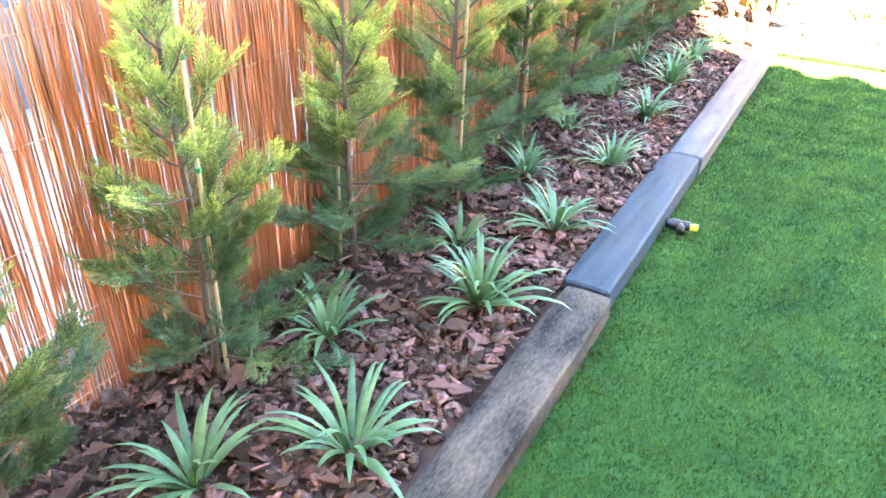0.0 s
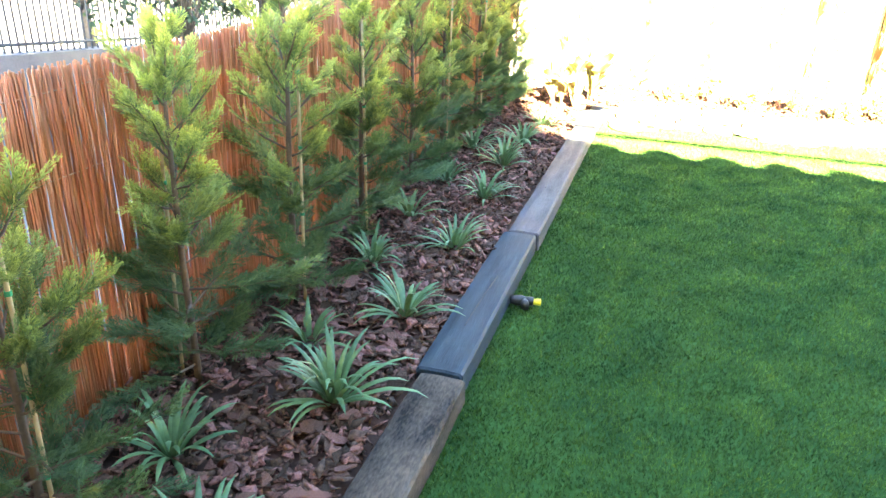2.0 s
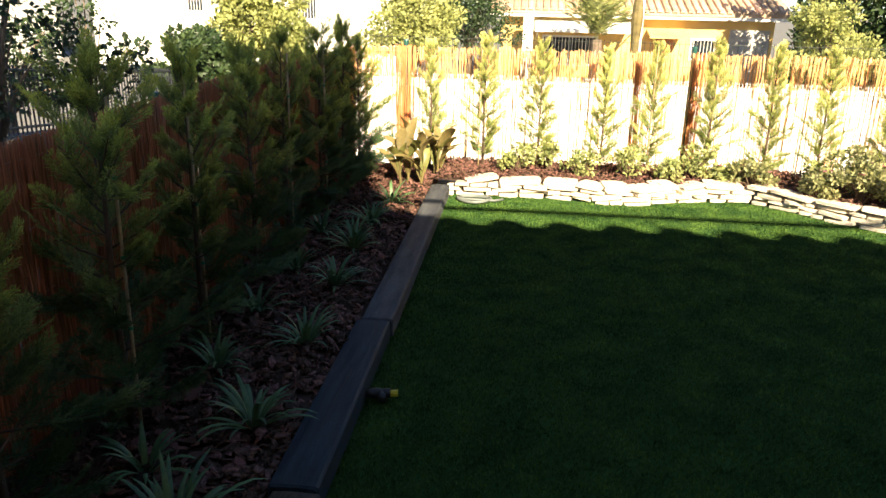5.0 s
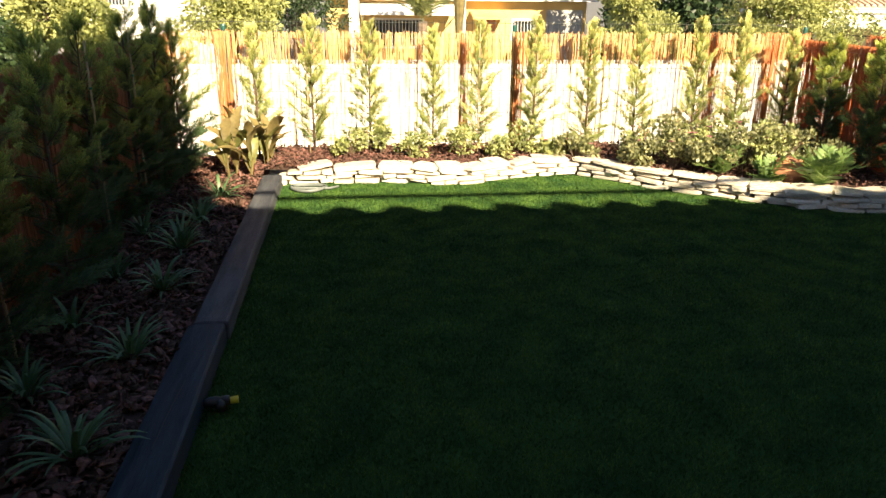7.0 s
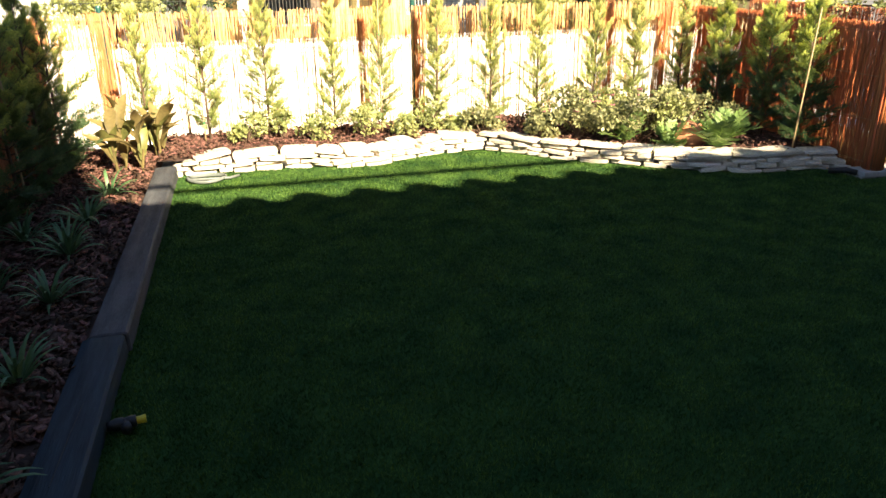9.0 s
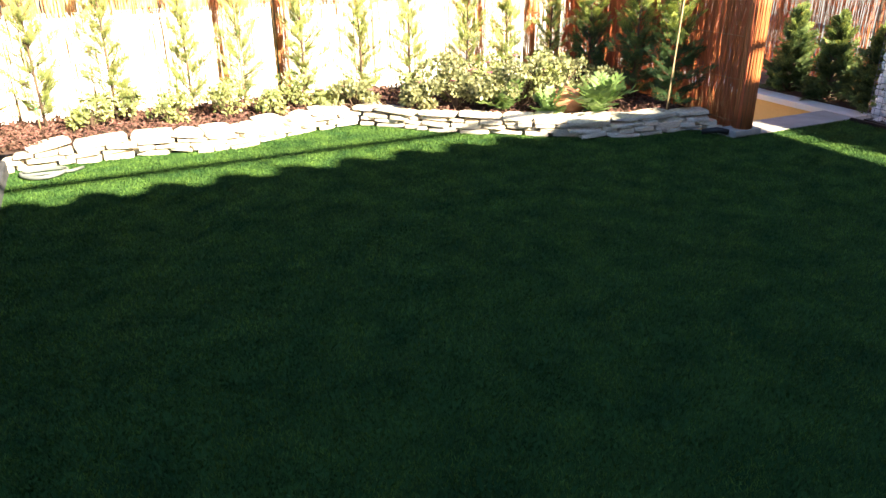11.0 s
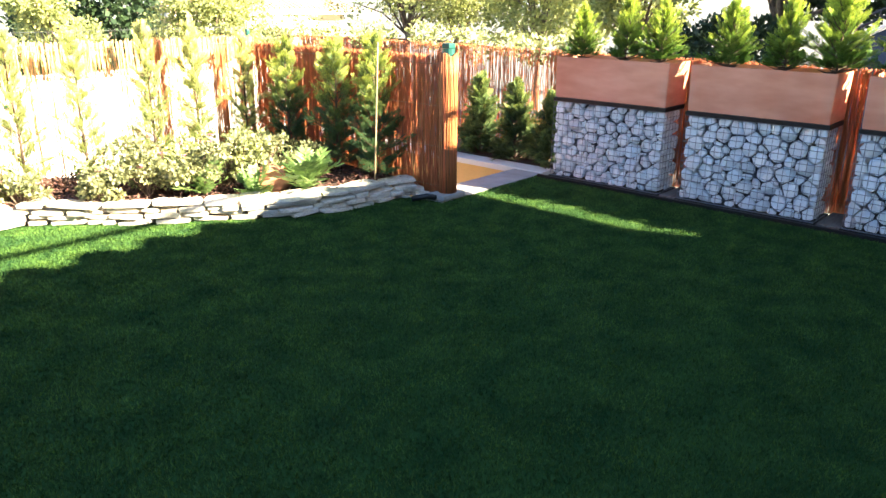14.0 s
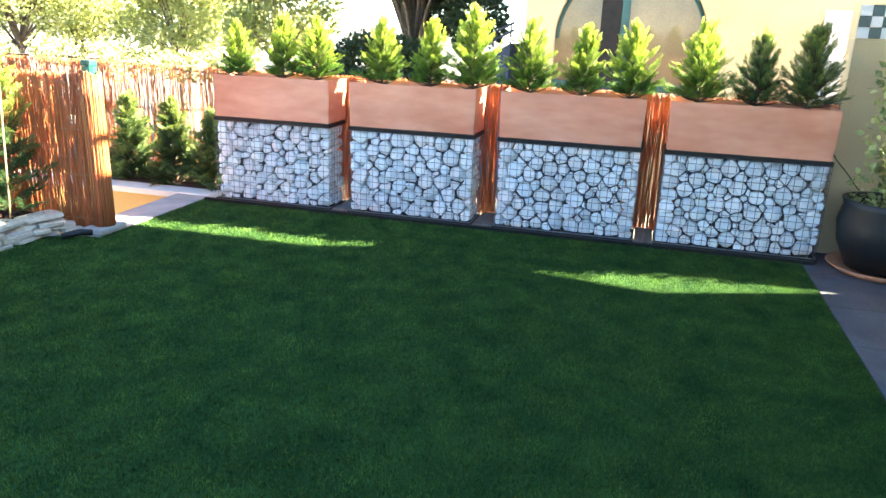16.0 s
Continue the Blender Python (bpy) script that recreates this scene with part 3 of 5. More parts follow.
def frond_template(r, side=8, sub=4, width=0.026, fork=(0.45, 0.8)):
    """A flat cypress spray along +x, one unit long, with side twigs that fork again. Gives quads and their share of young growth."""
    P, D, S, L, W, G = [], [], [], [], [], []

    def put(p, d, l, w, g):
        P.append((*p, r.normal(0, 0.015))), D.append((*d, r.normal(0, 0.12))), S.append((-d[1], d[0], r.normal(0, 0.3))), L.append(l), W.append(w), G.append(g)

    for i in range(5):
        put((i * 0.2, 0), (1, 0), 0.26, width * 0.7, i * 0.2)
    for i in range(side):
        t = 0.08 + 0.86 * i / side
        for sg in (1, -1):
            ang = sg * r.uniform(fork[0] + 0.05, fork[1] + 0.05)
            ln = (0.46 * (1 - t) ** 0.7 + 0.08) * r.uniform(0.75, 1.15)
            d = (math.cos(ang), math.sin(ang))
            b = (t + r.normal(0, 0.02), 0)
            put(b, d, ln, width * 0.75, t)
            for k in range(sub):
                u = 0.25 + 0.7 * k / sub
                for s2 in (1, -1):
                    a2 = ang + s2 * r.uniform(*fork)
                    put((b[0] + d[0] * ln * u, b[1] + d[1] * ln * u), (math.cos(a2), math.sin(a2)), ln * r.uniform(0.26, 0.42) * (1.15 - 0.5 * u), width * 0.62, min(1, t * 0.6 + u * 0.6))
    return diamonds(P, D, S, L, W), np.array(G)


def conifer_mesh(seed, h, radius, branches, per, size, side=8, sub=4, width=0.026, skirt=0.04, young=1.0, power=0.8, mat=None, trunk_r=0.012, rise=(15, 60), fill=0, skirt_r=0.6, low_dark=0.0, rim=0.0, lift=0.0, droop=0.10, fork=(0.45, 0.8), ragged=(0.6, 1.22)):
    """Meshes of a young cypress: a tapered trunk with limbs, and a crown of flat sprays."""
    r = np.random.default_rng(seed)
    temps = [frond_template(r, side, sub, width, fork) for _ in range(6)]
    quads, grow, wood = [], [], []
    wood.append(tube([(0, 0, -0.05), (0.006, 0.004, h * 0.4), (-0.004, 0.006, h * 0.75), (0, 0, h * 0.97)], [trunk_r, trunk_r * 0.75, trunk_r * 0.45, 0.002], 7))
    for i in range(branches):
        f = (i + 0.5) / branches
        z = h * (skirt + (0.97 - skirt) * f ** 0.95)
        az = i * 2.39996 + r.normal(0, 0.35)
        el = radians(rise[0] + (rise[1] - rise[0]) * f + r.normal(0, 7))
        ln = radius * ((1 - f) ** power * 0.88 + 0.14) * min(1.0, skirt_r + 2.0 * f) * r.uniform(*ragged)
        d = Vector((math.cos(az) * math.cos(el), math.sin(az) * math.cos(el), math.sin(el)))
        base = Vector((0, 0, z - ln * math.sin(el) * 0.4))
        if base.z < 0.02:
            base.z = 0.02
        tipp = base + d * ln
        wood.append(tube([base, base + d * ln * 0.5 - Vector((0, 0, 0.01)), tipp], [0.0055 * (1.1 - f), 0.0035, 0.001], 4, False))
        for k in range(per + (fill if f < 0.45 else 0)):
            t = min(1.0, 0.14 + 0.86 * (k + r.random()) / (per + (fill if f < 0.45 else 0)))
            p = base + d * ln * t
            yaw = az + r.normal(0, 0.55) * (1.25 - t)
            e2 = el + lift + r.normal(0, 0.24)
            x = Vector((math.cos(yaw) * math.cos(e2), math.sin(yaw) * math.cos(e2), math.sin(e2)))
            up = Vector((r.normal(0, 0.5), r.normal(0, 0.5), 1)).normalized()
            y = up.cross(x).normalized()
            zz = x.cross(y)
            s = size * r.uniform(0.65, 1.2) * (0.8 + 0.3 * (1 - f))
            m = np.array([x, y, zz]) * s
            tq, tg = temps[r.integers(6)]
            q = tq @ m + np.array(p)
            q[..., 2] -= droop * s * (tq[..., 0] ** 2)
            quads.append(q)
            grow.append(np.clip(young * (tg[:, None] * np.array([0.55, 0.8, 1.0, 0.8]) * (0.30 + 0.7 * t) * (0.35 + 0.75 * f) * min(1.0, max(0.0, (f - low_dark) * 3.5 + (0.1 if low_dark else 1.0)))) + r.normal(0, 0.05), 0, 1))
    q, g = np.concatenate(quads), np.concatenate(grow)
    q[..., 2] = np.maximum(q[..., 2], 0.008)
    if rim:
        q[..., 2] = np.maximum(q[..., 2], 0.045 + (np.hypot(q[..., 0], q[..., 1]) - rim) * 0.12 * (np.hypot(q[..., 0], q[..., 1]) > rim))
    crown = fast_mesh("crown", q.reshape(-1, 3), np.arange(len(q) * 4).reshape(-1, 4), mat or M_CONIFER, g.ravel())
    return mesh_of("trunk", *join(wood), M_BRANCH, True), crown


def conifer(meshes, x, y, z, turn, s, label, group, sz=1.0):
    t = empty("cypress_shrub", label=label, category="conifer", group=group)
    t.matrix_basis = Matrix.LocRotScale((x, y, z), Euler((0, 0, turn)), (s, s, s * sz))
    part("trunk", meshes[0], t)
    part("crown", meshes[1], t)
    return t


def stake(x, y, z, h, lean, label="thin bamboo stake with green plastic ties", ties=4):
    st = empty("plant_stake", x, y, z, label=label, category="plant stake", group="plant stakes")
    pts = [(lean[0] * u, lean[1] * u, h * u - 0.04) for u in (0, 0.33, 0.66, 1)]
    part("cane", mesh_of("cane", *tube(pts, [0.0062, 0.006, 0.0056, 0.005], 8), M_STAKE, True), st)
    for k in range(ties):
        u = 0.17 + 0.8 * k / max(ties, 1) + 0.02 * math.sin(k * 5 + x * 9)
        c = (lean[0] * u, lean[1] * u, h * u - 0.04)
        part("tie", mesh_of("tie", *tube([(c[0], c[1], c[2] - 0.006), (c[0], c[1], c[2] + 0.006)], 0.0082, 8), M_TIE), st, label="green plastic tie")
    return st


M_TIE = surface("green_tie", (0.005, 0.18, 0.07), (0.01, 0.28, 0.11), 20, 0.5, 0.0)


def strap_mesh(name, r, blades, length, width, mat, spread=(20, 75), arch=1.0):
    """The leaves of a tuft of arching straps, each a folded strip."""
    out = []
    for i in range(blades):
        vs, fs = [], []
        az, el = i * 2.4 + r.normal(0, 0.4), radians(r.uniform(*spread))
        ln, w = length * r.uniform(0.65, 1.1), width * r.uniform(0.75, 1.1)
        p = Vector((math.cos(az) * 0.012, math.sin(az) * 0.012, 0.0))
        side = Vector((-math.sin(az), math.cos(az), 0))
        n = 7
        start = len(vs)
        for k in range(n + 1):
            u = k / n
            e = el - arch * u * u * r.uniform(0.9, 1.1) * 1.15
            d = Vector((math.cos(az) * math.cos(e), math.sin(az) * math.cos(e), math.sin(e)))
            ww = w * (0.55 + 0.9 * u - 0.2 * u * u if u < 0.5 else (1 - u) ** 0.6 * 1.35) * 0.5 + 0.0006
            nrm = side.cross(d)
            vs += [p - side * ww, p - nrm * ww * 0.35, p + side * ww]
            p = p + d * ln / n
        for k in range(n):
            a = start + 3 * k
            fs += [(a, a + 1, a + 4, a + 3), (a + 1, a + 2, a + 5, a + 4)]
        for v in vs:
            v.z = max(v.z, 0.01)
        out.append(mesh_of(name, vs, fs, mat, True))
    return out


def leaf_cloud(name, r, centres, radii, count, size, mat, flat=0.6, growth=None):
    """Leaves scattered on the shells of several clumps."""
    k = r.choice(len(centres), count, p=np.array(radii) ** 2 / np.sum(np.array(radii) ** 2))
    v = r.normal(size=(count, 3))
    v /= np.linalg.norm(v, axis=1)[:, None]
    rad = np.array(radii)[k] * r.uniform(0.35, 1.08, count) ** 0.6
    p = np.array(centres)[k] + v * rad[:, None] * np.array([1, 1, flat + 0.2])
    d = v + r.normal(0, 0.7, (count, 3))
    d /= np.linalg.norm(d, axis=1)[:, None]
    s = np.cross(d, r.normal(size=(count, 3)))
    s /= np.linalg.norm(s, axis=1)[:, None]
    l = size * r.uniform(0.6, 1.3, count)
    q = diamonds(p, d, s, l, l * r.uniform(0.22, 0.36, count))
    return fast_mesh(name, q.reshape(-1, 3), np.arange(count * 4).reshape(-1, 4), mat)


def small_shrub(x, y, z, r_, h, mat, label, seed, leaves=700, size=0.035, flowers=0):
    r = np.random.default_rng(seed)
    sh = empty("bush", x, y, z, label=label, category="shrub", group="low shrubs of the far bed")
    stems, centres = [], []
    for i in range(17):
        a, q = r.uniform(0, 6.28), r.uniform(0.1, 1.0) * r_
        tip = (math.cos(a) * q, math.sin(a) * q, h * r.uniform(0.3, 1.05))
        stems.append(tube([(0, 0, -0.02), (tip[0] * 0.4, tip[1] * 0.4, tip[2] * 0.6), tip], [0.005, 0.004, 0.002], 4))
        centres.append(tip)
    part("stem", mesh_of("stem", *join(stems), M_BRANCH), sh)
    part("leaves", leaf_cloud("leaves", r, centres, [r_ * r.uniform(0.14, 0.34) for _ in centres], leaves, size, mat), sh)
    for i in range(flowers):
        a, q = r.uniform(0, 6.28), r.uniform(0.2, 0.9) * r_
        c = Vector((math.cos(a) * q, math.sin(a) * q, h * r.uniform(0.75, 1.05)))
        pet = [[c, c + Vector((math.cos(b) * 0.02 - 0.008 * math.sin(b), math.sin(b) * 0.02, 0.008)), c + Vector((math.cos(b) * 0.03, math.sin(b) * 0.03, 0.012)), c + Vector((math.cos(b + 0.6) * 0.02, math.sin(b + 0.6) * 0.02, 0.01))] for b in np.linspace(0, 6.28, 7)[:-1]]
        part("flower", fast_mesh("flower", np.array([[list(v) for v in p] for p in pet]).reshape(-1, 3), np.arange(24).reshape(-1, 4), M_PINK), sh, label="pink flower")
    return sh


def feather_leaf(r, length, mat, name="leaf", pairs=11, lw=0.014):
    """A pinnate leaf along +x."""
    P, D, S, L, W = [], [], [], [], []
    for i in range(8):
        P.append((i / 8 * length, 0, 0.10 * length * math.sin(i / 8 * 2.6))), D.append((1, 0, 0.1)), S.append((0, 1, 0)), L.append(length / 6), W.append(0.003)
    for i in range(pairs):
        t = 0.12 + 0.86 * i / pairs
        for sg in (1, -1):
            P.append((t * length, 0, 0.10 * length * math.sin(t * 2.6)))
            a = sg * r.uniform(0.8, 1.1)
            D.append((math.cos(a), math.sin(a), r.normal(0.05, 0.15))), S.append((-math.sin(a), math.cos(a), r.normal(0, 0.2)))
            L.append(length * 0.34 * math.sin(0.35 + t * 2.5) * r.uniform(0.85, 1.1)), W.append(lw)
    q = diamonds(P, D, S, L, W)
    return fast_mesh(name, q.reshape(-1, 3), np.arange(len(q) * 4).reshape(-1, 4), mat)


def fern(x, y, z, length, n, mat, label, seed, kind="fern", els=(15, 65), group="ferny plants of the far bed"):
    r = np.random.default_rng(seed)
    f = empty(kind, x, y, z, label=label, category="plant", group=group)
    temps = [feather_leaf(r, length, mat) for _ in range(3)]
    for i in range(n):
        s = r.uniform(0.7, 1.1)
        part("leaf", temps[i % 3], f, Matrix.LocRotScale((0, 0, 0.02), Euler((r.normal(0, 0.2), -radians(r.uniform(*els)), i * 2.4 + r.normal(0, 0.3))), (s, s, s)))
    return f


def broad_leaf_mesh(length, width, mat):
    vs, fs, n = [], [], 8
    for k in range(n + 1):
        u = k / n
        w = width * math.sin(math.pi * min(u * 0.92 + 0.06, 1.0)) ** 0.8 * 0.5
        z = 0.16 * length * math.sin(u * 2.9)
        vs += [(u * length, -w, z + w * 0.35), (u * length, 0, z), (u * length, w, z + w * 0.35)]
    for k in range(n):
        a = 3 * k
        fs += [(a, a + 1, a + 4, a + 3), (a + 1, a + 2, a + 5, a + 4)]
    return mesh_of("leaf", vs, fs, mat, True)


M_CANNA = surface("canna_leaf", (0.09, 0.10, 0.03), (0.25, 0.25, 0.08), 6, 0.45, 0.1, 40, vary=0.3, leaf=0.3)


def canna(x, y, z, label, seed):
    r = np.random.default_rng(seed)
    c = empty("canna_plant", x, y, z, label=label, category="plant")
    big, small = broad_leaf_mesh(0.32, 0.088, M_BRONZE), broad_leaf_mesh(0.27, 0.072, M_CANNA)
    for i in range(4):
        bx, by, h = r.normal(0, 0.08), r.normal(0, 0.08), r.uniform(0.1, 0.26)
        part("stem", mesh_of("stem", *tube([(bx, by, -0.02), (bx * 1.3, by * 1.2, h)], [0.012, 0.007], 7), M_BRONZE), c)
        for k in range(5):
            m = Matrix.LocRotScale((bx * 1.1, by * 1.1, h * (0.3 + 0.23 * k)), Euler((r.normal(0, 0.3), -radians(r.uniform(20, 70)), r.uniform(0, 6.28))), None)
            part("leaf", (big, small)[k % 2], c, m)
    return c


def tree(name, x, y, z, height, crown, trunk_r, leaves, size, mat, label, seed, clumps=16, trunk_h=0.45, flat=0.6, group="trees beyond the garden", lean=0.0):
    r = np.random.default_rng(seed)
    t = empty(name, x, y, z, label=label, category="tree", group=group)
    th = height * trunk_h
    wood = [tube([(0, 0, -0.3), (lean * 0.3, 0, th * 0.5), (lean * 0.6, 0, th)], [trunk_r * 1.2, trunk_r, trunk_r * 0.8], 9)]
    centres, radii = [], []
    for i in range(clumps):
        a, e = i * 2.4 + r.normal(0, 0.3), r.uniform(0.05, 1.0)
        q = crown * math.sqrt(r.uniform(0.1, 1.0)) * (1 - 0.45 * e)
        c = Vector((lean + math.cos(a) * q, math.sin(a) * q, th + (height - th) * (0.12 + 0.8 * e)))
        wood.append(tube([(lean * 0.6, 0, th * r.uniform(0.8, 1.0)), (lean * 0.6 + c.x * 0.4, c.y * 0.4, th + (c.z - th) * 0.5), c], [trunk_r * 0.5, trunk_r * 0.3, trunk_r * 0.1], 5))
        centres.append(tuple(c)), radii.append(crown * r.uniform(0.22, 0.42))
    part("trunk", mesh_of("trunk", *join(wood), M_TRUNK, True), t)
    part("crown", leaf_cloud("crown", r, centres, radii, leaves, size, mat, flat), t)
    return t


# ---------------------------------------------------------------- buildings beyond
def opening_wall(x0, x1, z0, z1, holes, y0, y1):
    """A wall along x with rectangular openings through its thickness (holes: x0, x1, z0, z1)."""
    bm = bmesh.new()
    xs = sorted({x0, x1, *(h[0] for h in holes), *(h[1] for h in holes)})
    zs = sorted({z0, z1, *(h[2] for h in holes), *(h[3] for h in holes)})
    for i in range(len(xs) - 1):
        for j in range(len(zs) - 1):
            cx, cz = (xs[i] + xs[i + 1]) / 2, (zs[j] + zs[j + 1]) / 2
            if not any(h[0] < cx < h[1] and h[2] < cz < h[3] for h in holes):
                box(bm, xs[i], xs[i + 1], y0, y1, zs[j], zs[j + 1])
    bmesh.ops.remove_doubles(bm, verts=bm.verts, dist=0.0005)
    return bm


M_GLASS = surface("window_glass", (0.02, 0.025, 0.03), (0.04, 0.05, 0.06), 2, 0.08, 0.0)


def tiled_roof(parent, x0, x1, y0, y1, z0, z1, pitch=0.26, mat=None):
    """A pitched roof of barrel tiles: eave at y0, z0; ridge at y1, z1."""
    slab = mesh_of("roof", [(x0, y0, z0), (x1, y0, z0), (x1, y1, z1), (x0, y1, z1), (x0, y0, z0 - 0.12), (x1, y0, z0 - 0.12), (x1, y1, z1 - 0.12), (x0, y1, z1 - 0.12)],
                   [(0, 1, 2, 3), (7, 6, 5, 4), (0, 4, 5, 1), (1, 5, 6, 2), (2, 6, 7, 3), (3, 7, 4, 0)], mat or M_TILE)
    roof = part("roof", slab, parent, label="terracotta barrel tile roof")
    vs, fs = [], []
    for k in range(5):
        a = math.pi * k / 4
        vs += [(-math.cos(a) * pitch * 0.36, y0 - 0.06, z0 + math.sin(a) * pitch * 0.34), (-math.cos(a) * pitch * 0.34, y1, z1 + math.sin(a) * pitch * 0.3)]
    fs = [(2 * k, 2 * k + 1, 2 * k + 3, 2 * k + 2) for k in range(4)] + [(0, 2, 4, 6, 8)]
    row = mesh_of("tile_row", vs, fs, mat or M_TILE, False)
    for i in range(int((x1 - x0) / pitch)):
        part("tile_row", row, roof, Matrix.Translation((x0 + (i + 0.5) * pitch, 0, 0)))
    return roof


def villa(x0, x1, y0, depth, zg, eave, holes, wall_mat, label, rise=1.3, door=None):
    """A single-storey house whose front stands at y0, with barred windows."""
    v = empty("villa", label=label, category="house", group="houses beyond the street")
    part("wall", bm_mesh("wall", opening_wall(x0, x1, zg, eave, holes, y0, y0 + 0.3), wall_mat), v)
    part("back_wall", bm_mesh("back_wall", opening_wall(x0, x1, zg, eave, [], y0 + depth, y0 + depth + 0.3), wall_mat), v)
    for x in (x0, x1 - 0.3):
        part("side_wall", box_mesh("side_wall", x, x + 0.3, y0 + 0.301, y0 + depth - 0.001, zg, eave, wall_mat), v)
    tiled_roof(v, x0 - 0.4, x1 + 0.4, y0 - 0.55, y0 + depth * 0.5, eave, eave + rise)
    part("fascia", box_mesh("fascia", x0 - 0.4, x1 + 0.4, y0 - 0.5, y0 - 0.02, eave - 0.24, eave - 0.125, M_WHITE), v, label="white eave board")
    for a, b, c, d in holes:
        w = part("window", bm_mesh("window", opening_wall(a, b, c, d, [(a + 0.07, b - 0.07, c + 0.07, d - 0.07)], y0 - 0.03, y0 + 0.08), M_WHITE), v, label="white framed window behind iron bars")
        part("pane", box_mesh("pane", a + 0.06, b - 0.06, y0 + 0.1, y0 + 0.12, c + 0.06, d - 0.06, M_GLASS), w)
        for x in np.arange(a + 0.12, b - 0.06, 0.12):
            part("bar", mesh_of("bar", *tube([(x, y0 - 0.05, c), (x, y0 - 0.05, d)], 0.012, 5), M_WHITE), w)
    return v

# ================================================================ the place
build_ground()
build_lawn()
build_beds()

# paving on the house side of the lawn
paving = tagged(new("pavement", box_mesh("pavement", -1.1, 6.9, -6.0, 0.055, -0.058, -0.016, M_SOIL)), "bluish slate paving beside the lawn", "pavement", kind="structure")
for i in range(-2, 12):
    for j in range(4):
        x0, y1 = 0.58 * i - 0.02, 0.05 - 0.58 * j
        if x0 + 0.57 < 6.42 and x0 > -1.1:
            part("paving_slab", box_mesh("paving_slab", x0, x0 + 0.572, y1 - 0.572, y1, -0.016, 0.004, M_PAVE, 0.003), paving)

# house behind the camera, unseen: its tiled eave casts the scalloped shadow
house = empty("house", label="unseen cream rendered house with a tiled porch roof", category="house")
# The slot in this wall lets through the sun patch on the lawn.
part("wall", bm_mesh("wall", opening_wall(0.1, 7.5, -0.06, 4.2, [(6.58, 7.08, -0.06, 3.25)], -3.5, -3.2), M_CREAM), house)
# Flat slab added to straighten the east edge of the roof's shadow.
part("shade_slab", box_mesh("shade_slab", 0.1, 7.03, -3.2, -0.04, 3.21, 3.27, M_CREAM), house)
# Added wedge that tapers the sun patch on the lawn.
part("sun_patch_wedge", mesh_of("sun_patch_wedge", [(x, y, z) for y in (-3.49, -3.21) for x, z in ((6.578, 3.252), (7.082, 3.252), (6.578, 2.66))], [(0, 1, 2), (5, 4, 3), (0, 3, 4, 1), (1, 4, 5, 2), (2, 5, 3, 0)], M_CREAM), house)
tiled_roof(house, -0.14, 7.03, -0.02, -4.0, 3.28, 4.42, 0.4)
for x in (0.2,):
    part("pillar", box_mesh("pillar", x, x + 0.34, -1.0, -0.72, -0.016, 3.2, M_CREAM, 0.01), house)
# Unseen block added to keep the side bed and left street in shade.
part("shade_block", box_mesh("shade_block", -3.0, 2.88, -7.5, -3.6, -0.06, 7.5, M_CREAM), house)
# Unseen bar on brackets, added for the thin shadow line beyond the eave.
part("shadow_bar", mesh_of("shadow_bar", *tube([(0.1, -0.1, 3.57), (7.03, -0.1, 3.57)], 0.03, 8), M_IRON), house)
for x in (0.3, 3.6, 6.9):
    part("bracket", mesh_of("bracket", *tube([(x, -0.1, 3.22), (x, -0.1, 3.57)], 0.012, 6), M_IRON), house)

# boundary wall with a chequered tile band beside the pot
bwall = tagged(new("wall_east", box_mesh("wall_east", 6.42, 6.62, -6.0, -0.1, -0.06, 1.46, M_CREAM, 0.006)), "cream rendered boundary wall", "wall", kind="structure")
M_TILEW = surface("white_glazed_tile", (0.62, 0.64, 0.63), (0.75, 0.76, 0.75), 10, 0.25, 0.0)
M_TILEG = surface("green_glazed_tile", (0.01, 0.035, 0.03), (0.02, 0.06, 0.05), 10, 0.25, 0.0)
for j in range(3):
    for i in range(14):
        part("tile", box_mesh("tile", 6.405, 6.42, -0.102 - 0.07 * (i + 1) + 0.001, -0.102 - 0.07 * i - 0.001, 1.462 + 0.07 * j, 1.53 + 0.07 * j, (M_TILEW, M_TILEG)[(i + j) % 2], 0.002), bwall)
part("coping", box_mesh("coping", 6.42, 6.62, -6.0, -0.1, 1.461, 1.68, M_CREAM), bwall)

# stairwell at the corner, its coping and threshold
tagged(new("stair_wall", box_mesh("stair_wall", 6.14, 6.24, 4.63, 8.6, -1.6, -0.03, M_YELLOW)), "yellow rendered stairwell wall", "wall", kind="structure")
tagged(new("stair_coping", box_mesh("stair_coping", 6.1, 6.30, 4.60, 8.6, -0.029, 0.02, M_WHITE, 0.006)), "white stair wall coping", "coping", kind="structure")
tagged(new("stair_bed", box_mesh("stair_bed", 6.302, 7.0, 4.56, 8.6, -0.08, 0.014, M_SOIL)), "dark soil bed beside the stairwell", "bed", kind="structure")
thr = tagged(new("threshold", box_mesh("threshold", 4.80, 6.1, 4.60, 4.90, -0.06, 0.012, M_SLAB, 0.006)), "pale stone threshold slab at the stair head", "step", kind="structure")
part("post_footing", box_mesh("post_footing", 4.80, 5.05, 4.585, 4.75, 0.013, 0.055, M_SLAB, 0.012), thr)
stairs = empty("garden_stairs", label="stone stairs going down from the lawn", category="stairs")
for k in range(6):
    part("step", box_mesh("step", 4.96, 6.135, 4.91 + 0.28 * k, 5.19 + 0.28 * k, -1.3, -0.17 * (k + 1), M_SLAB, 0.006), stairs)

# timber edging
sleeper(-1.2, 2.03, M_TIMBER, "weathered grey-brown wooden sleeper edging the bark bed", 1, 0.037, -0.126)
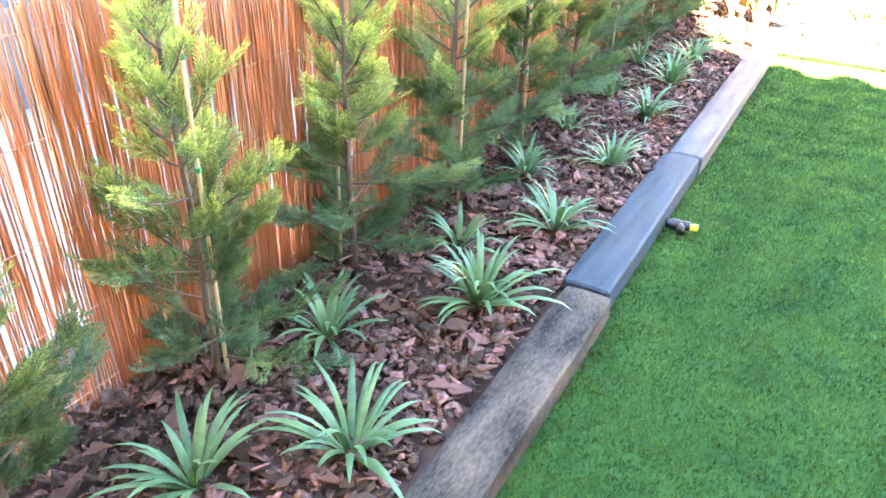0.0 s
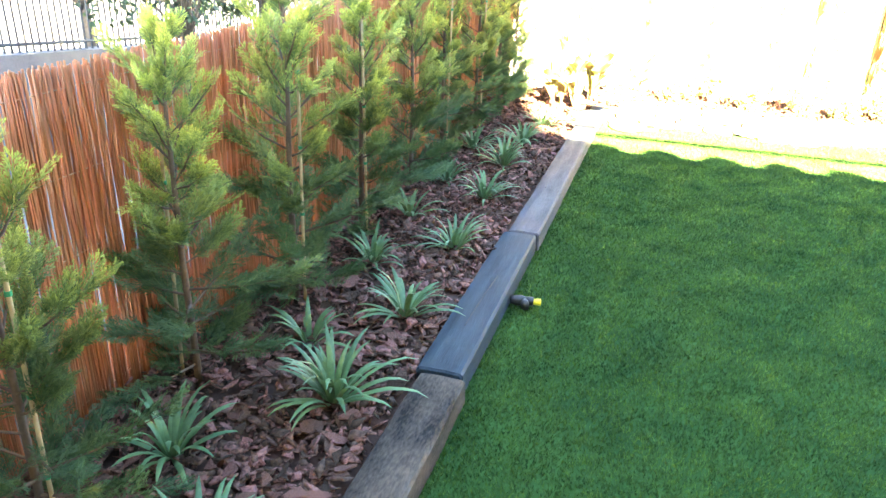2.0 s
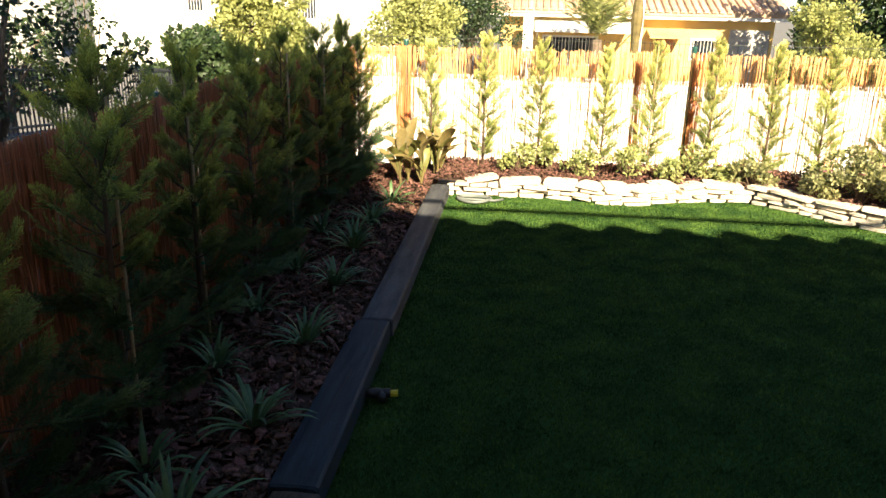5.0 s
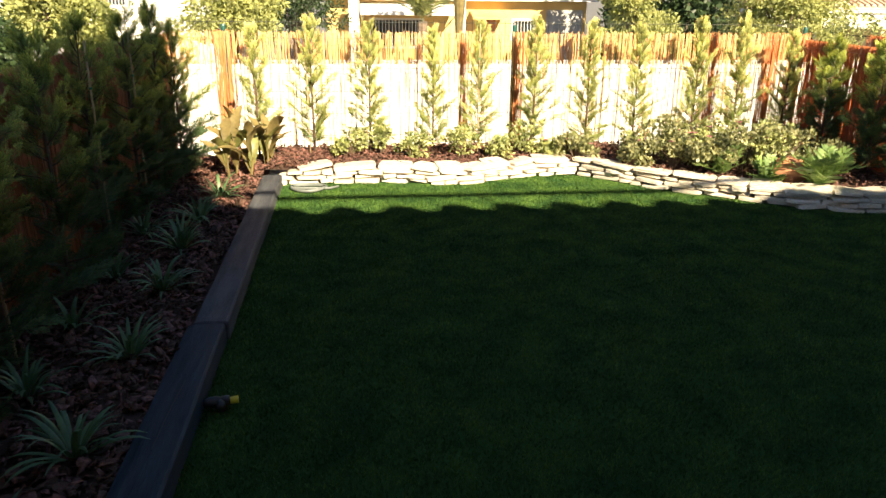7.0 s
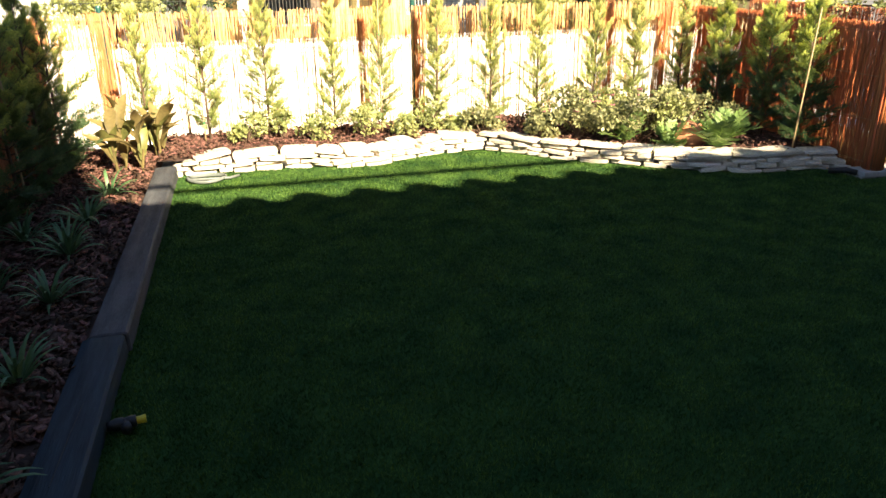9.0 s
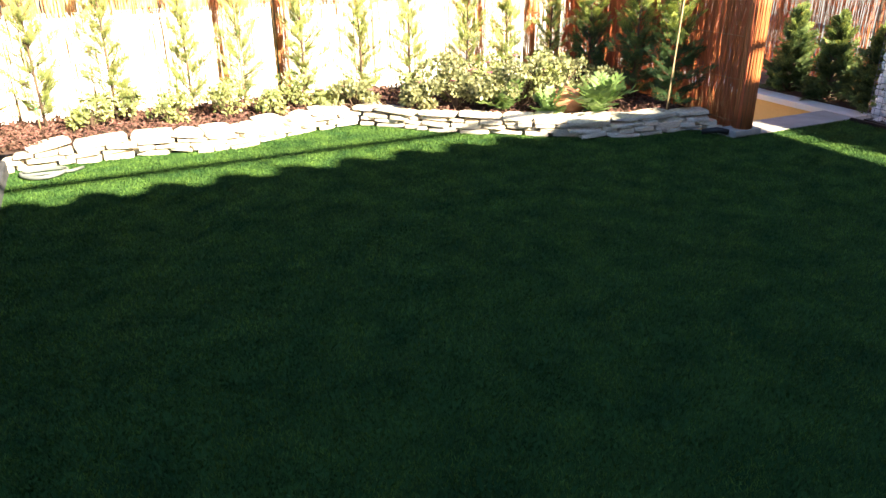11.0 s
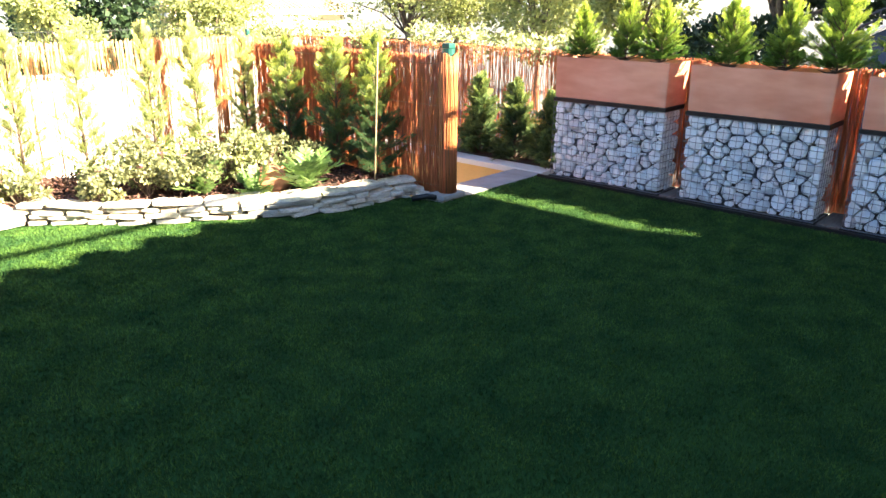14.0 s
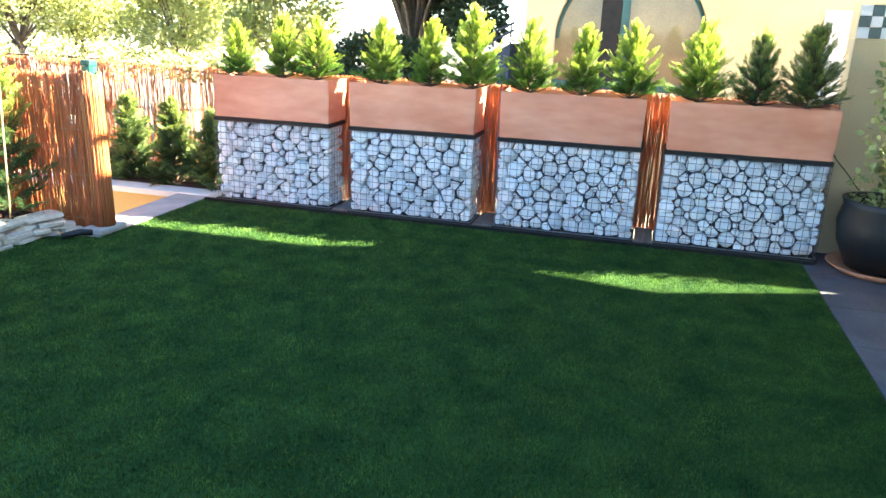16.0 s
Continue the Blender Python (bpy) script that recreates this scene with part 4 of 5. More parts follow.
sleeper(2.048, 3.318, M_TIMBER_D, "dark tarred wooden sleeper edging the bark bed", 2, 0.018, -0.148)
sleeper(3.330, 6.07, M_TIMBER_B, "worn blue-grey wooden sleeper edging the bark bed", 3, 0.026, -0.128)

# reed fences
reed_fence("reed_fence", (-0.985, -1.2), (-0.985, 7.05), 0.03, lambda s: float(np.interp(s, (0, 3.9, 3.95, 4.4, 5.2, 5.9, 7.3, 8.3), (1.08, 1.08, 1.09, 1.10, 1.12, 1.13, 1.11, 1.10))), 0.0048,
           lambda s: 0.955 + 0.05 * noise.noise((s * 5.1, 7, 2)) if s < 2.9 else 0.985, "reddish brown reed screen tied with wire along the side bed", 21, [(0.6, 1.05, True), (2.55, 1.06, True), (4.5, 1.1, True), (6.4, 1.1, True)], near=(1.5, 3.2), rad=(0.0022, 0.0035), wob=1.5, double=lambda s: s > 2.15 or noise.noise((s * 2.3, 3, 1)) > 0.0, post_side=1, lap=((3.85, 4.15), (5.3, 5.6)))
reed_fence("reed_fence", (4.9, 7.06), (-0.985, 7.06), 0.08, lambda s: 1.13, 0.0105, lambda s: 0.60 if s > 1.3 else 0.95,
           "sunlit sparse reed screen along the street side", 22, [(0.02, 1.17, True), (2.83, 1.17, True), (5.4, 1.17, True)], near=(1.2, 5.5), wires=4, rad=(0.0022, 0.0042), mats=(M_REED_LIT, M_REED_LITP), wob=1.6,
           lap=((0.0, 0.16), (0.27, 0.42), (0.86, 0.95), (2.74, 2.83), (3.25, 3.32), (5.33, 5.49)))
reed_fence("reed_fence", (4.9, 4.68), (4.9, 7.05), 0.014, lambda s: 1.07, 0.0050, lambda s: 1.0, "short dark red reed screen beside the stairs", 23, [], near=(0.0, 2.4), wires=4, rad=(0.0016, 0.0036), double=lambda s: True, mats=(M_RED, M_REDP), wob=2.4)
reed_fence("reed_fence", (7.05, 4.3), (7.05, 9.2), -0.05, lambda s: 1.0 + 0.02 * noise.noise((s * 9, 1, 1)), 0.0060, lambda s: 0.86 + 0.14 * noise.noise((s * 2.6, 5, 1)), "reddish reed screen behind the stairwell", 24, [], wires=4, mats=(M_RED, M_REDP), rad=(0.0018, 0.0038), double=lambda s: noise.noise((s * 2.1, 5, 1)) > 0.0, wob=2.4)
reed_fence("reed_fence", (6.47, -0.1), (6.47, 4.55), 0.01, lambda s: 1.03, 0.0058, lambda s: 1.0, "reddish reed screen behind the gabions", 25, [], wires=4, mats=(M_RED, M_REDP), rad=(0.0026, 0.0042), double=lambda s: True)
# Added reeds, standing for the orange backdrop behind the fence top.
reed_fence("added_reed_band", (4.9, 7.085), (-0.985, 7.085), 0.84, lambda s: 1.12, 0.0105, lambda s: 0.92, "short reed band added to fill the orange fence top", 26, [], wires=2, mats=(M_REED_LIT, M_REED_LITP))
wire_mesh("wire_fence", (6.5, -0.1), (6.5, 4.55), 0.0, 1.05, 0.05, 0.2, M_GREEN, "green welded wire fence behind the planters", 0.03)
wire_mesh("wire_fence", (-0.98, 7.10), (4.9, 7.10), 0.0, 1.22, 0.05, 0.2, M_MESH, "welded wire fence along the street side")

# reed-wrapped corner post with a green cap
def wrapped_post(x, y, z, h):
    p = empty("gate_post", x, y, z, label="steel gate post wrapped in red reeds with a green cap", category="post")
    part("core", mesh_of("core", *tube([(0, 0, -0.05), (0, 0, h + 0.04)], 0.045, 12), M_GREEN), p)
    for i in range(36):
        a = i / 36 * 2 * math.pi
        c, s = math.cos(a) * 0.062, math.sin(a) * 0.062
        part("reed", mesh_of("reed", *tube([(c * (1 + 0.05 * math.sin(i * 3.1 + k)), s * (1 + 0.05 * math.sin(i * 2.3 + k * 2)), h * k / 6 + (0.012 * math.sin(i * 7) if k == 6 else 0)) for k in range(7)], 0.0062, 5), M_REDP, True), p)
    part("cap", box_mesh("cap", -0.036, 0.036, -0.036, 0.036, h + 0.041, h + 0.078, M_GREEN, 0.008), p, label="green plastic cap")
wrapped_post(4.932, 4.66, 0.056, 1.02)

M_BOARD = surface("grey_weathered_board", (0.12, 0.10, 0.085), (0.26, 0.23, 0.2), 6, 0.85, 0.4, 50, stretch=(1, 6, 6))
# gabions and planters
UNITS = [(3.49, 4.475), (2.35, 3.326), (1.17, 2.173), (-0.03, 1.015)]
for k, (a, b) in enumerate(UNITS):
    gabion(a, b, 40 + k)
    planter(a, b)
tagged(new("lawn_edging", box_mesh("lawn_edging", 6.0, 6.028, -0.02, 4.58, -0.03, 0.028, M_PLATE, 0.004)), "black edging strip between turf and gabions", "edging", kind="structure")
for y0, y1 in ((3.326, 3.49), (2.173, 2.35), (1.015, 1.17)):
    tagged(new("gap_board", box_mesh("gap_board", 6.06, 6.45, y0 + 0.013, y1 - 0.013, -0.03, 0.03, M_BOARD, 0.004)), "weathered board between two gabions", "board", kind="structure")

# dry stone edge of the far bed
def stone_piece(r):
    n = 12
    a = np.linspace(0, 2 * np.pi, n, endpoint=False) + math.pi / 12 + r.normal(0, 0.06, n)
    vs = []
    for z, k in ((-0.5, 0.95), (-0.34, 1.0), (0.36, 1.0), (0.5, 0.965)):
        for t in a:
            c, s = math.cos(t), math.sin(t)
            q = (abs(c) ** 9 + abs(s) ** 9) ** (-1 / 9)
            vs.append((0.5 * c * q * k * r.uniform(0.975, 1.03), 0.5 * s * q * k * r.uniform(0.95, 1.04), z * r.uniform(0.9, 1.05)))
    fs = [(i * n + j, i * n + (j + 1) % n, (i + 1) * n + (j + 1) % n, (i + 1) * n + j) for i in range(3) for j in range(n)] + [tuple(range(n))[::-1], tuple(range(3 * n, 4 * n))]
    return mesh_of("stone", vs, fs, M_LIME)


def stone_edge():
    r = np.random.default_rng(61)
    w = empty("dry_stone_edging", label="low dry-stacked pale limestone wall edging the far bed", category="stone wall")
    temps = [stone_piece(r) for _ in range(10)]
    pts = np.array(WALL_LINE)
    seg = np.hypot(*np.diff(pts, axis=0).T)
    cum = np.concatenate([[0], np.cumsum(seg)])
    for course in range(4):
        s = -0.05 + 0.07 * course
        z = (0.019, 0.055, 0.091, 0.127)[course]
        while s < cum[-1] - 0.05:
            ln = r.uniform(0.09, 0.27) if course < 3 else r.uniform(0.16, 0.36)
            c = s + ln / 2
            x, y = np.interp(c, cum, pts[:, 0]), np.interp(c, cum, pts[:, 1])
            x2, y2 = np.interp(c + 0.05, cum, pts[:, 0]), np.interp(c + 0.05, cum, pts[:, 1])
            a = math.atan2(y2 - y, x2 - x)
            dep = r.uniform(0.15, 0.2) if course < 3 else r.uniform(0.2, 0.25)
            m = Matrix.LocRotScale((x - math.sin(a) * (dep / 2 - 0.03 + (sink := r.uniform(0, 0.045))), y + math.cos(a) * (dep / 2 - 0.03 + sink), z),
                                   Euler((r.normal(0, 0.06), r.normal(0, 0.055), a + r.normal(0, 0.09))), (ln * 0.97, dep, 0.036 * r.uniform(0.6, 1.0)))
            part("stone", temps[r.integers(10)], w, m)
            s += ln
stone_edge()

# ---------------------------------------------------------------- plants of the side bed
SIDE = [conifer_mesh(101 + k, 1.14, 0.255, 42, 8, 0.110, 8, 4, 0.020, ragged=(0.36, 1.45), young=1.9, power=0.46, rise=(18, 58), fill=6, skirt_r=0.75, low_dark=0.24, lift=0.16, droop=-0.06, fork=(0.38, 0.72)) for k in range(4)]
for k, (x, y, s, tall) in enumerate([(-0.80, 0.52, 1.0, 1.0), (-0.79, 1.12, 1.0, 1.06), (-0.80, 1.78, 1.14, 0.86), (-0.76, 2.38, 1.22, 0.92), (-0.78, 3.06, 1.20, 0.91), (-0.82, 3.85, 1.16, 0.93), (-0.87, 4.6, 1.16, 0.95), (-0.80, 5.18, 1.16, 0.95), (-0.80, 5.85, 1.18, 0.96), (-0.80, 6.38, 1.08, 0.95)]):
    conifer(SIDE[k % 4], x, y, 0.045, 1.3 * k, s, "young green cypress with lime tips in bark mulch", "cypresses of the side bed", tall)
for x, y, lean in ((-0.752, 1.12, (0.0, 0.02)), (-0.87, 1.79, (0.02, 0.02)), (-0.715, 2.36, (0.0, 0.03)), (-0.83, 4.57, (0.02, -0.04)), (-0.74, 3.04, (-0.02, 0.0)), (-0.76, 5.16, (0, 0.0))):
    stake(x, y, 0.05, 1.2, lean)
rs = np.random.default_rng(71)
TUFTS = [strap_mesh("leaf", rs, n, l, 0.023, M_STRAP, (24, 86), 1.2) for n, l in ((34, 0.26), (26, 0.24), (44, 0.29), (18, 0.2))]
AGA = [(-0.56, 0.81, 1, 1.0), (-0.31, 1.08, 0, 1.0), (-0.64, 1.42, 1, 1.0), (-0.33, 1.80, 2, 1.0), (-0.56, 2.09, 3, 1.0), (-0.31, 2.39, 0, 0.95), (-0.61, 2.79, 1, 0.9), (-0.32, 3.07, 1, 0.9),
       (-0.65, 3.38, 3, 1.0), (-0.36, 3.78, 1, 0.95), (-0.64, 3.98, 3, 0.9), (-0.68, 4.70, 0, 0.9), (-0.40, 4.40, 2, 0.85), (-0.40, 4.95, 0, 0.95), (-0.36, 5.5, 0, 0.9)]
for k, (x, y, v, s) in enumerate(AGA):
    p = empty("agapanthus", label="low tuft of arching green strap leaves", category="plant", group="strap-leaved tufts in the side bed")
    p.matrix_basis = Matrix.LocRotScale((x, y, 0.055), Euler((0, 0, 1.7 * k)), (s, s, s))
    for me in TUFTS[v]:
        part("leaf", me, p)

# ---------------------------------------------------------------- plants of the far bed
# Extra tip colour on these crowns: their sunlit tops are put into the foliage.
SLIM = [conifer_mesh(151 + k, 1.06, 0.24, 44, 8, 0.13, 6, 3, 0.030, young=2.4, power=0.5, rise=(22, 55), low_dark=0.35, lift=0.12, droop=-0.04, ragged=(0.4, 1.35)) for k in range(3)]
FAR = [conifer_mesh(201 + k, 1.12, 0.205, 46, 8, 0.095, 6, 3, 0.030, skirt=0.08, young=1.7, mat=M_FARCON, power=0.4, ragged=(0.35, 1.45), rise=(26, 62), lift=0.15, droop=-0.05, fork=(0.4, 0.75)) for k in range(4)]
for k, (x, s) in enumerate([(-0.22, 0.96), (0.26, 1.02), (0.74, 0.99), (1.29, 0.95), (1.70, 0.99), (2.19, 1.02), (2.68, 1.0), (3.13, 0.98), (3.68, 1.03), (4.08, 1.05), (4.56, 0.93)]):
    conifer(FAR[k % 4], x, 6.72, 0.1, 2.1 * k, s, "slim cypress before the reed screen, sunlight put into its yellow-green", "cypresses of the far bed")
for k, (x, y, s) in enumerate([(4.70, 6.30, 0.95), (4.70, 5.66, 0.97), (4.71, 5.22, 1.02)]):
    conifer(SLIM[k % 3], x, y, 0.1, 1.0 + 2 * k, s, "dense green cypress beside the short reed screen", "cypresses of the far bed")
stake(4.555, 5.07, 0.1, 1.10, (0.02, -0.05), "tall pale bamboo cane leaning beside a cypress", 0)
for k, x in enumerate((0.22, 1.69, 2.63)):
    stake(x, 6.68, 0.1, 1.15, (0.0, 0.02))
for k, (x, y, r_, h, f) in enumerate([(0.55, 6.6, 0.16, 0.22, 0), (1.1, 6.5, 0.15, 0.2, 0), (1.5, 6.55, 0.2, 0.22, 0), (2.1, 6.6, 0.18, 0.26, 0), (2.55, 6.6, 0.16, 0.18, 1), (3.0, 6.3, 0.16, 0.2, 3), (3.3, 6.1, 0.16, 0.24, 4), (3.55, 6.05, 0.22, 0.34, 4), (3.85, 5.75, 0.2, 0.36, 3), (4.2, 6.2, 0.2, 0.3, 0), (0.85, 6.7, 0.15, 0.25, 0), (1.85, 6.45, 0.14, 0.18, 0), (2.3, 6.5, 0.13, 0.15, 1)]):
    small_shrub(x, y, 0.1, r_, h, M_SHRUB, "low leafy shrub in the sunlit far bed" if not f else "low shrub with pink flowers in the far bed", 300 + k, flowers=f)
for k, (x, y, r_, h, f) in enumerate([(3.2, 5.95, 0.2, 0.3, 2), (3.45, 5.78, 0.22, 0.36, 3), (3.75, 5.85, 0.24, 0.38, 2), (4.05, 5.75, 0.22, 0.34, 1), (3.3, 6.3, 0.2, 0.34, 2), (4.35, 5.75, 0.18, 0.24, 0), (2.9, 6.05, 0.16, 0.22, 2), (2.5, 6.35, 0.16, 0.2, 2)]):
    small_shrub(x, y, 0.1, r_, h, M_ROSE, "small dark green rose bush with pink flowers" if f else "small dark green leafy bush", 380 + k, leaves=1500, size=0.034, flowers=f)
fern(3.5, 5.7, 0.1, 0.3, 16, M_FERN, "ferny green plant with feathered leaves", 331)
fern(4.05, 5.28, 0.1, 0.36, 22, M_FERN, "spreading pale green feathery plant by the stones", 332)
fern(3.75, 5.45, 0.1, 0.22, 12, M_FERN, "small pale green feathery plant", 333)
canna(-0.35, 6.2, 0.05, "bronze-leaved canna in the sunlit corner", 341)
canna(-0.12, 6.5, 0.08, "bronze-leaved canna beside the screen", 342)
pot = empty("clay_jar", 3.92, 5.5, 0.17, label="tipped terracotta jar among the ferns", category="pot")
pv, pf = lathe([(0.0, -0.14), (0.09, -0.14), (0.13, -0.04), (0.13, 0.05), (0.08, 0.11), (0.095, 0.135), (0.085, 0.135), (0.065, 0.11), (0.11, 0.04), (0.0, -0.1)], 20)
part("jar", mesh_of("jar", pv, pf, M_WOODP, True), pot, Matrix.LocRotScale(None, Euler((radians(70), 0, radians(50))), None))

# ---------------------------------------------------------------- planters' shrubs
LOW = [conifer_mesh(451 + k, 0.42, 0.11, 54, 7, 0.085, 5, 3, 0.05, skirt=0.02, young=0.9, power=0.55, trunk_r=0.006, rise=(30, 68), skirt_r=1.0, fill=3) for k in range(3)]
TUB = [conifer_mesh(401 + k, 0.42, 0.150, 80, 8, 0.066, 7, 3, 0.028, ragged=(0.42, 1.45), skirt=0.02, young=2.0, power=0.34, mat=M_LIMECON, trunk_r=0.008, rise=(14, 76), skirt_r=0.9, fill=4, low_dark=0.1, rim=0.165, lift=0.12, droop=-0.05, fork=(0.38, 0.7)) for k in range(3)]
# Same shrubs as TUB in darker foliage: shade is put into their colour.
TUB_SHADED = [conifer_mesh(421 + k, 0.42, 0.165, 80, 8, 0.066, 7, 3, 0.028, ragged=(0.42, 1.45), skirt=0.02, young=1.0, power=0.34, mat=M_CONIFER, trunk_r=0.008, rise=(14, 76), skirt_r=0.9, fill=4, rim=0.165, lift=0.12, droop=-0.05, fork=(0.38, 0.7)) for k in range(2)]
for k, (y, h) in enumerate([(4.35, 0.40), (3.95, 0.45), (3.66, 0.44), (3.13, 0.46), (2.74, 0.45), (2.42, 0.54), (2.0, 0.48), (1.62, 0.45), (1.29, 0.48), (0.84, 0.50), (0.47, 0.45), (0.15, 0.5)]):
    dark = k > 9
    conifer((TUB_SHADED if dark else TUB)[k % (2 if dark else 3)], 6.235, y, 0.985, 1.9 * k, (h - 0.005) / 0.42, "bushy cypress growing in a trough, shade put into its dark green" if dark else "bushy lime green cypress growing in a trough", "cypresses in the planters")
for k, (x, y, h) in enumerate([(6.44, 4.75, 0.66), (6.43, 5.13, 0.72), (6.44, 5.58, 0.75)]):
    conifer(LOW[k % 3], x, y, -0.03, 2.2 * k, h / 0.42, "small dark green cypress beside the stairwell", "cypresses by the stairs")

# ---------------------------------------------------------------- small things on the lawn
def hose_connector(x, y, z):
    h = empty("hose_connector", x, y, z, label="black and yellow hose fitting lying on the turf", category="hose fitting")
    part("body", mesh_of("body", *lathe([(0.0, -0.06), (0.016, -0.06), (0.018, -0.045), (0.022, -0.035), (0.022, -0.01), (0.017, 0.0), (0.02, 0.012), (0.02, 0.035), (0.0, 0.035)], 14), M_BLACK, True), h, pose(0, 0, 0.022, 0, 90, 10))
    part("branch", mesh_of("branch", *tube([(0, 0, 0.022), (0.01, -0.045, 0.02)], [0.016, 0.018], 12), M_BLACK, True), h)
    part("nozzle", mesh_of("nozzle", *tube([(0.035, 0.005, 0.022), (0.065, 0.01, 0.022)], [0.013, 0.015], 12), M_LIMEP), h, label="yellow end piece")
hose_connector(0.085, 2.74, 0.012)
hp = []
for k in range(70):
    a = k / 70 * 2 * math.pi * 2.6
    rr = 0.13 + 0.012 * math.sin(k * 0.7)
    hp.append((0.24 + math.cos(a) * rr, 5.88 + math.sin(a) * rr * 0.75, 0.022 + 0.011 * k / 70))
hp.append((0.40, 5.87, 0.022))
hp.append((0.47, 5.93, 0.02))
tagged(new("garden_hose", mesh_of("garden_hose", *tube(hp, 0.010, 7), M_HOSE, True)), "coiled grey garden hose on the turf", "hose")
vs, fs = tube([(4.66, 4.78, 0.03), (4.74, 4.70, 0.05), (4.80, 4.66, 0.035)], 0.022, 8)
tagged(new("drain_pipe", mesh_of("drain_pipe", vs, fs, M_BLACK, True)), "short black pipe end by the stones", "pipe")

# big black pot with a climbing plant
bp = empty("flower_pot", 6.01, -0.40, 0.004, label="large black pot on a terracotta saucer", category="pot")
part("body", mesh_of("body", *lathe([(0.0, 0.03), (0.2, 0.03), (0.275, 0.19), (0.295, 0.32), (0.27, 0.43), (0.285, 0.475), (0.262, 0.475), (0.245, 0.43), (0.245, 0.40), (0.0, 0.40)], 40), M_BLACK, True), bp)
part("saucer", mesh_of("saucer", *lathe([(0.0, 0.0), (0.25, 0.0), (0.315, 0.045), (0.3, 0.045), (0.245, 0.016), (0.0, 0.016)], 40), M_WOODP, True), bp, label="terracotta saucer")
tagged(new("drip_tube", mesh_of("drip_tube", *tube([(6.40, -0.085, 0.72), (6.38, -0.12, 0.66), (6.32, -0.19, 0.58), (6.26, -0.25, 0.50), (6.20, -0.29, 0.462)], 0.004, 6), M_BLACK, True)), "thin black irrigation tube leading to the pot", "tube")
cl = empty("climbing_plant", 6.01, -0.40, 0.40, label="slender yellow-green climbing plant", category="plant")
rc = np.random.default_rng(81)
for a in (0.3, 2.0, 4.0):
    part("stem", mesh_of("stem", *tube([(0, 0, -0.02), (0.05 * math.cos(a), 0.08 * math.sin(a), 0.3), (0.1 * math.cos(a + 0.5), 0.12 * math.sin(a), 0.95)], [0.005, 0.004, 0.002], 5), M_SHRUB), cl)
part("leaves", leaf_cloud("leaves", rc, [(0.08 * math.cos(k), 0.13 * math.sin(k * 1.7), 0.06 + 0.09 * k) for k in range(11)], [0.12] * 11, 1100, 0.055, M_SHRUB, 1.0), cl)

# ---------------------------------------------------------------- beyond the fences
tagged(new("street_wall", box_mesh("street_wall", -3.5, 9.0, 12.0, 12.2, -1.4, 0.42, M_WHITE, 0.01)), "white rendered garden wall across the street", "wall", kind="structure")
yellow_house = villa(-0.3, 9.2, 28.0, 7.0, -1.4, 1.32, [(1.2, 3.2, -0.6, 0.46), (6.4, 7.3, -0.3, 0.46)], M_YELLOW, "yellow house with a tiled roof and barred windows")
villa(15.5, 24.0, 28.0, 7.0, -1.4, 1.02, [(17.2, 18.4, -0.6, 0.3), (22.0, 23.0, -0.6, 0.3)], M_CREAM, "cream house with a tiled roof beyond the street")
villa(-17.0, -4.5, 30.0, 8.0, -1.8, 3.2, [(-13.0, -12.2, 0.9, 1.9), (-8.6, -7.6, 0.7, 1.9)], M_WHITE, "white two-storey house beyond the street")
villa(-36.0, -20.0, 24.0, 8.0, -1.8, 3.8, [(-33.0, -31.6, 0.8, 2.2), (-28.0, -26.6, 0.8, 2.2), (-23.5, -22.1, 0.8, 2.2)], M_WHITE, "long white house up the street")
part("pillar", box_mesh("pillar", 0.5, 0.86, 26.9, 27.25, -1.4, 1.06, M_WHITE, 0.02), yellow_house, label="white porch pillar")
part("door", box_mesh("door", 5.1, 5.8, 27.93, 27.99, -1.4, 0.42, M_WOODP, 0.02), yellow_house, label="brown wooden door")
part("canopy", mesh_of("canopy", [(4.85, 27.98, 0.74), (6.1, 27.98, 0.74), (6.1, 27.1, 0.52), (4.85, 27.1, 0.52), (4.85, 27.98, 0.66), (6.1, 27.98, 0.66), (6.1, 27.1, 0.46), (4.85, 27.1, 0.46)], [(0, 1, 2, 3), (7, 6, 5, 4), (3, 2, 6, 7), (0, 3, 7, 4), (1, 5, 6, 2)], M_YELLOW), yellow_house, label="small yellow canopy over the door")
part("garage_door", box_mesh("garage_door", 7.7, 9.05, 27.92, 27.98, -1.4, 0.78, M_SLAB, 0.01), yellow_house, label="pale grey roller door")
aw2 = empty("awning", label="white fabric awning over a barred window", category="awning")
part("fabric", mesh_of("fabric", [(0.9, 27.96, 0.98), (4.3, 27.96, 0.98), (4.3, 26.7, 0.72), (0.9, 26.7, 0.72), (0.9, 26.7, 0.60), (4.3, 26.7, 0.60), (0.9, 27.96, 0.95), (4.3, 27.96, 0.95), (4.3, 26.73, 0.69), (0.9, 26.73, 0.69)], [(0, 1, 2, 3), (3, 2, 5, 4), (6, 9, 8, 7)], M_WHITE), aw2)
for x in (1.0, 4.2):
    part("arm", mesh_of("arm", *tube([(x, 27.97, 0.4), (x, 26.75, 0.66)], 0.025, 6), M_WHITE), aw2)
aw = empty("awning", label="white fabric awning along the house front", category="awning")
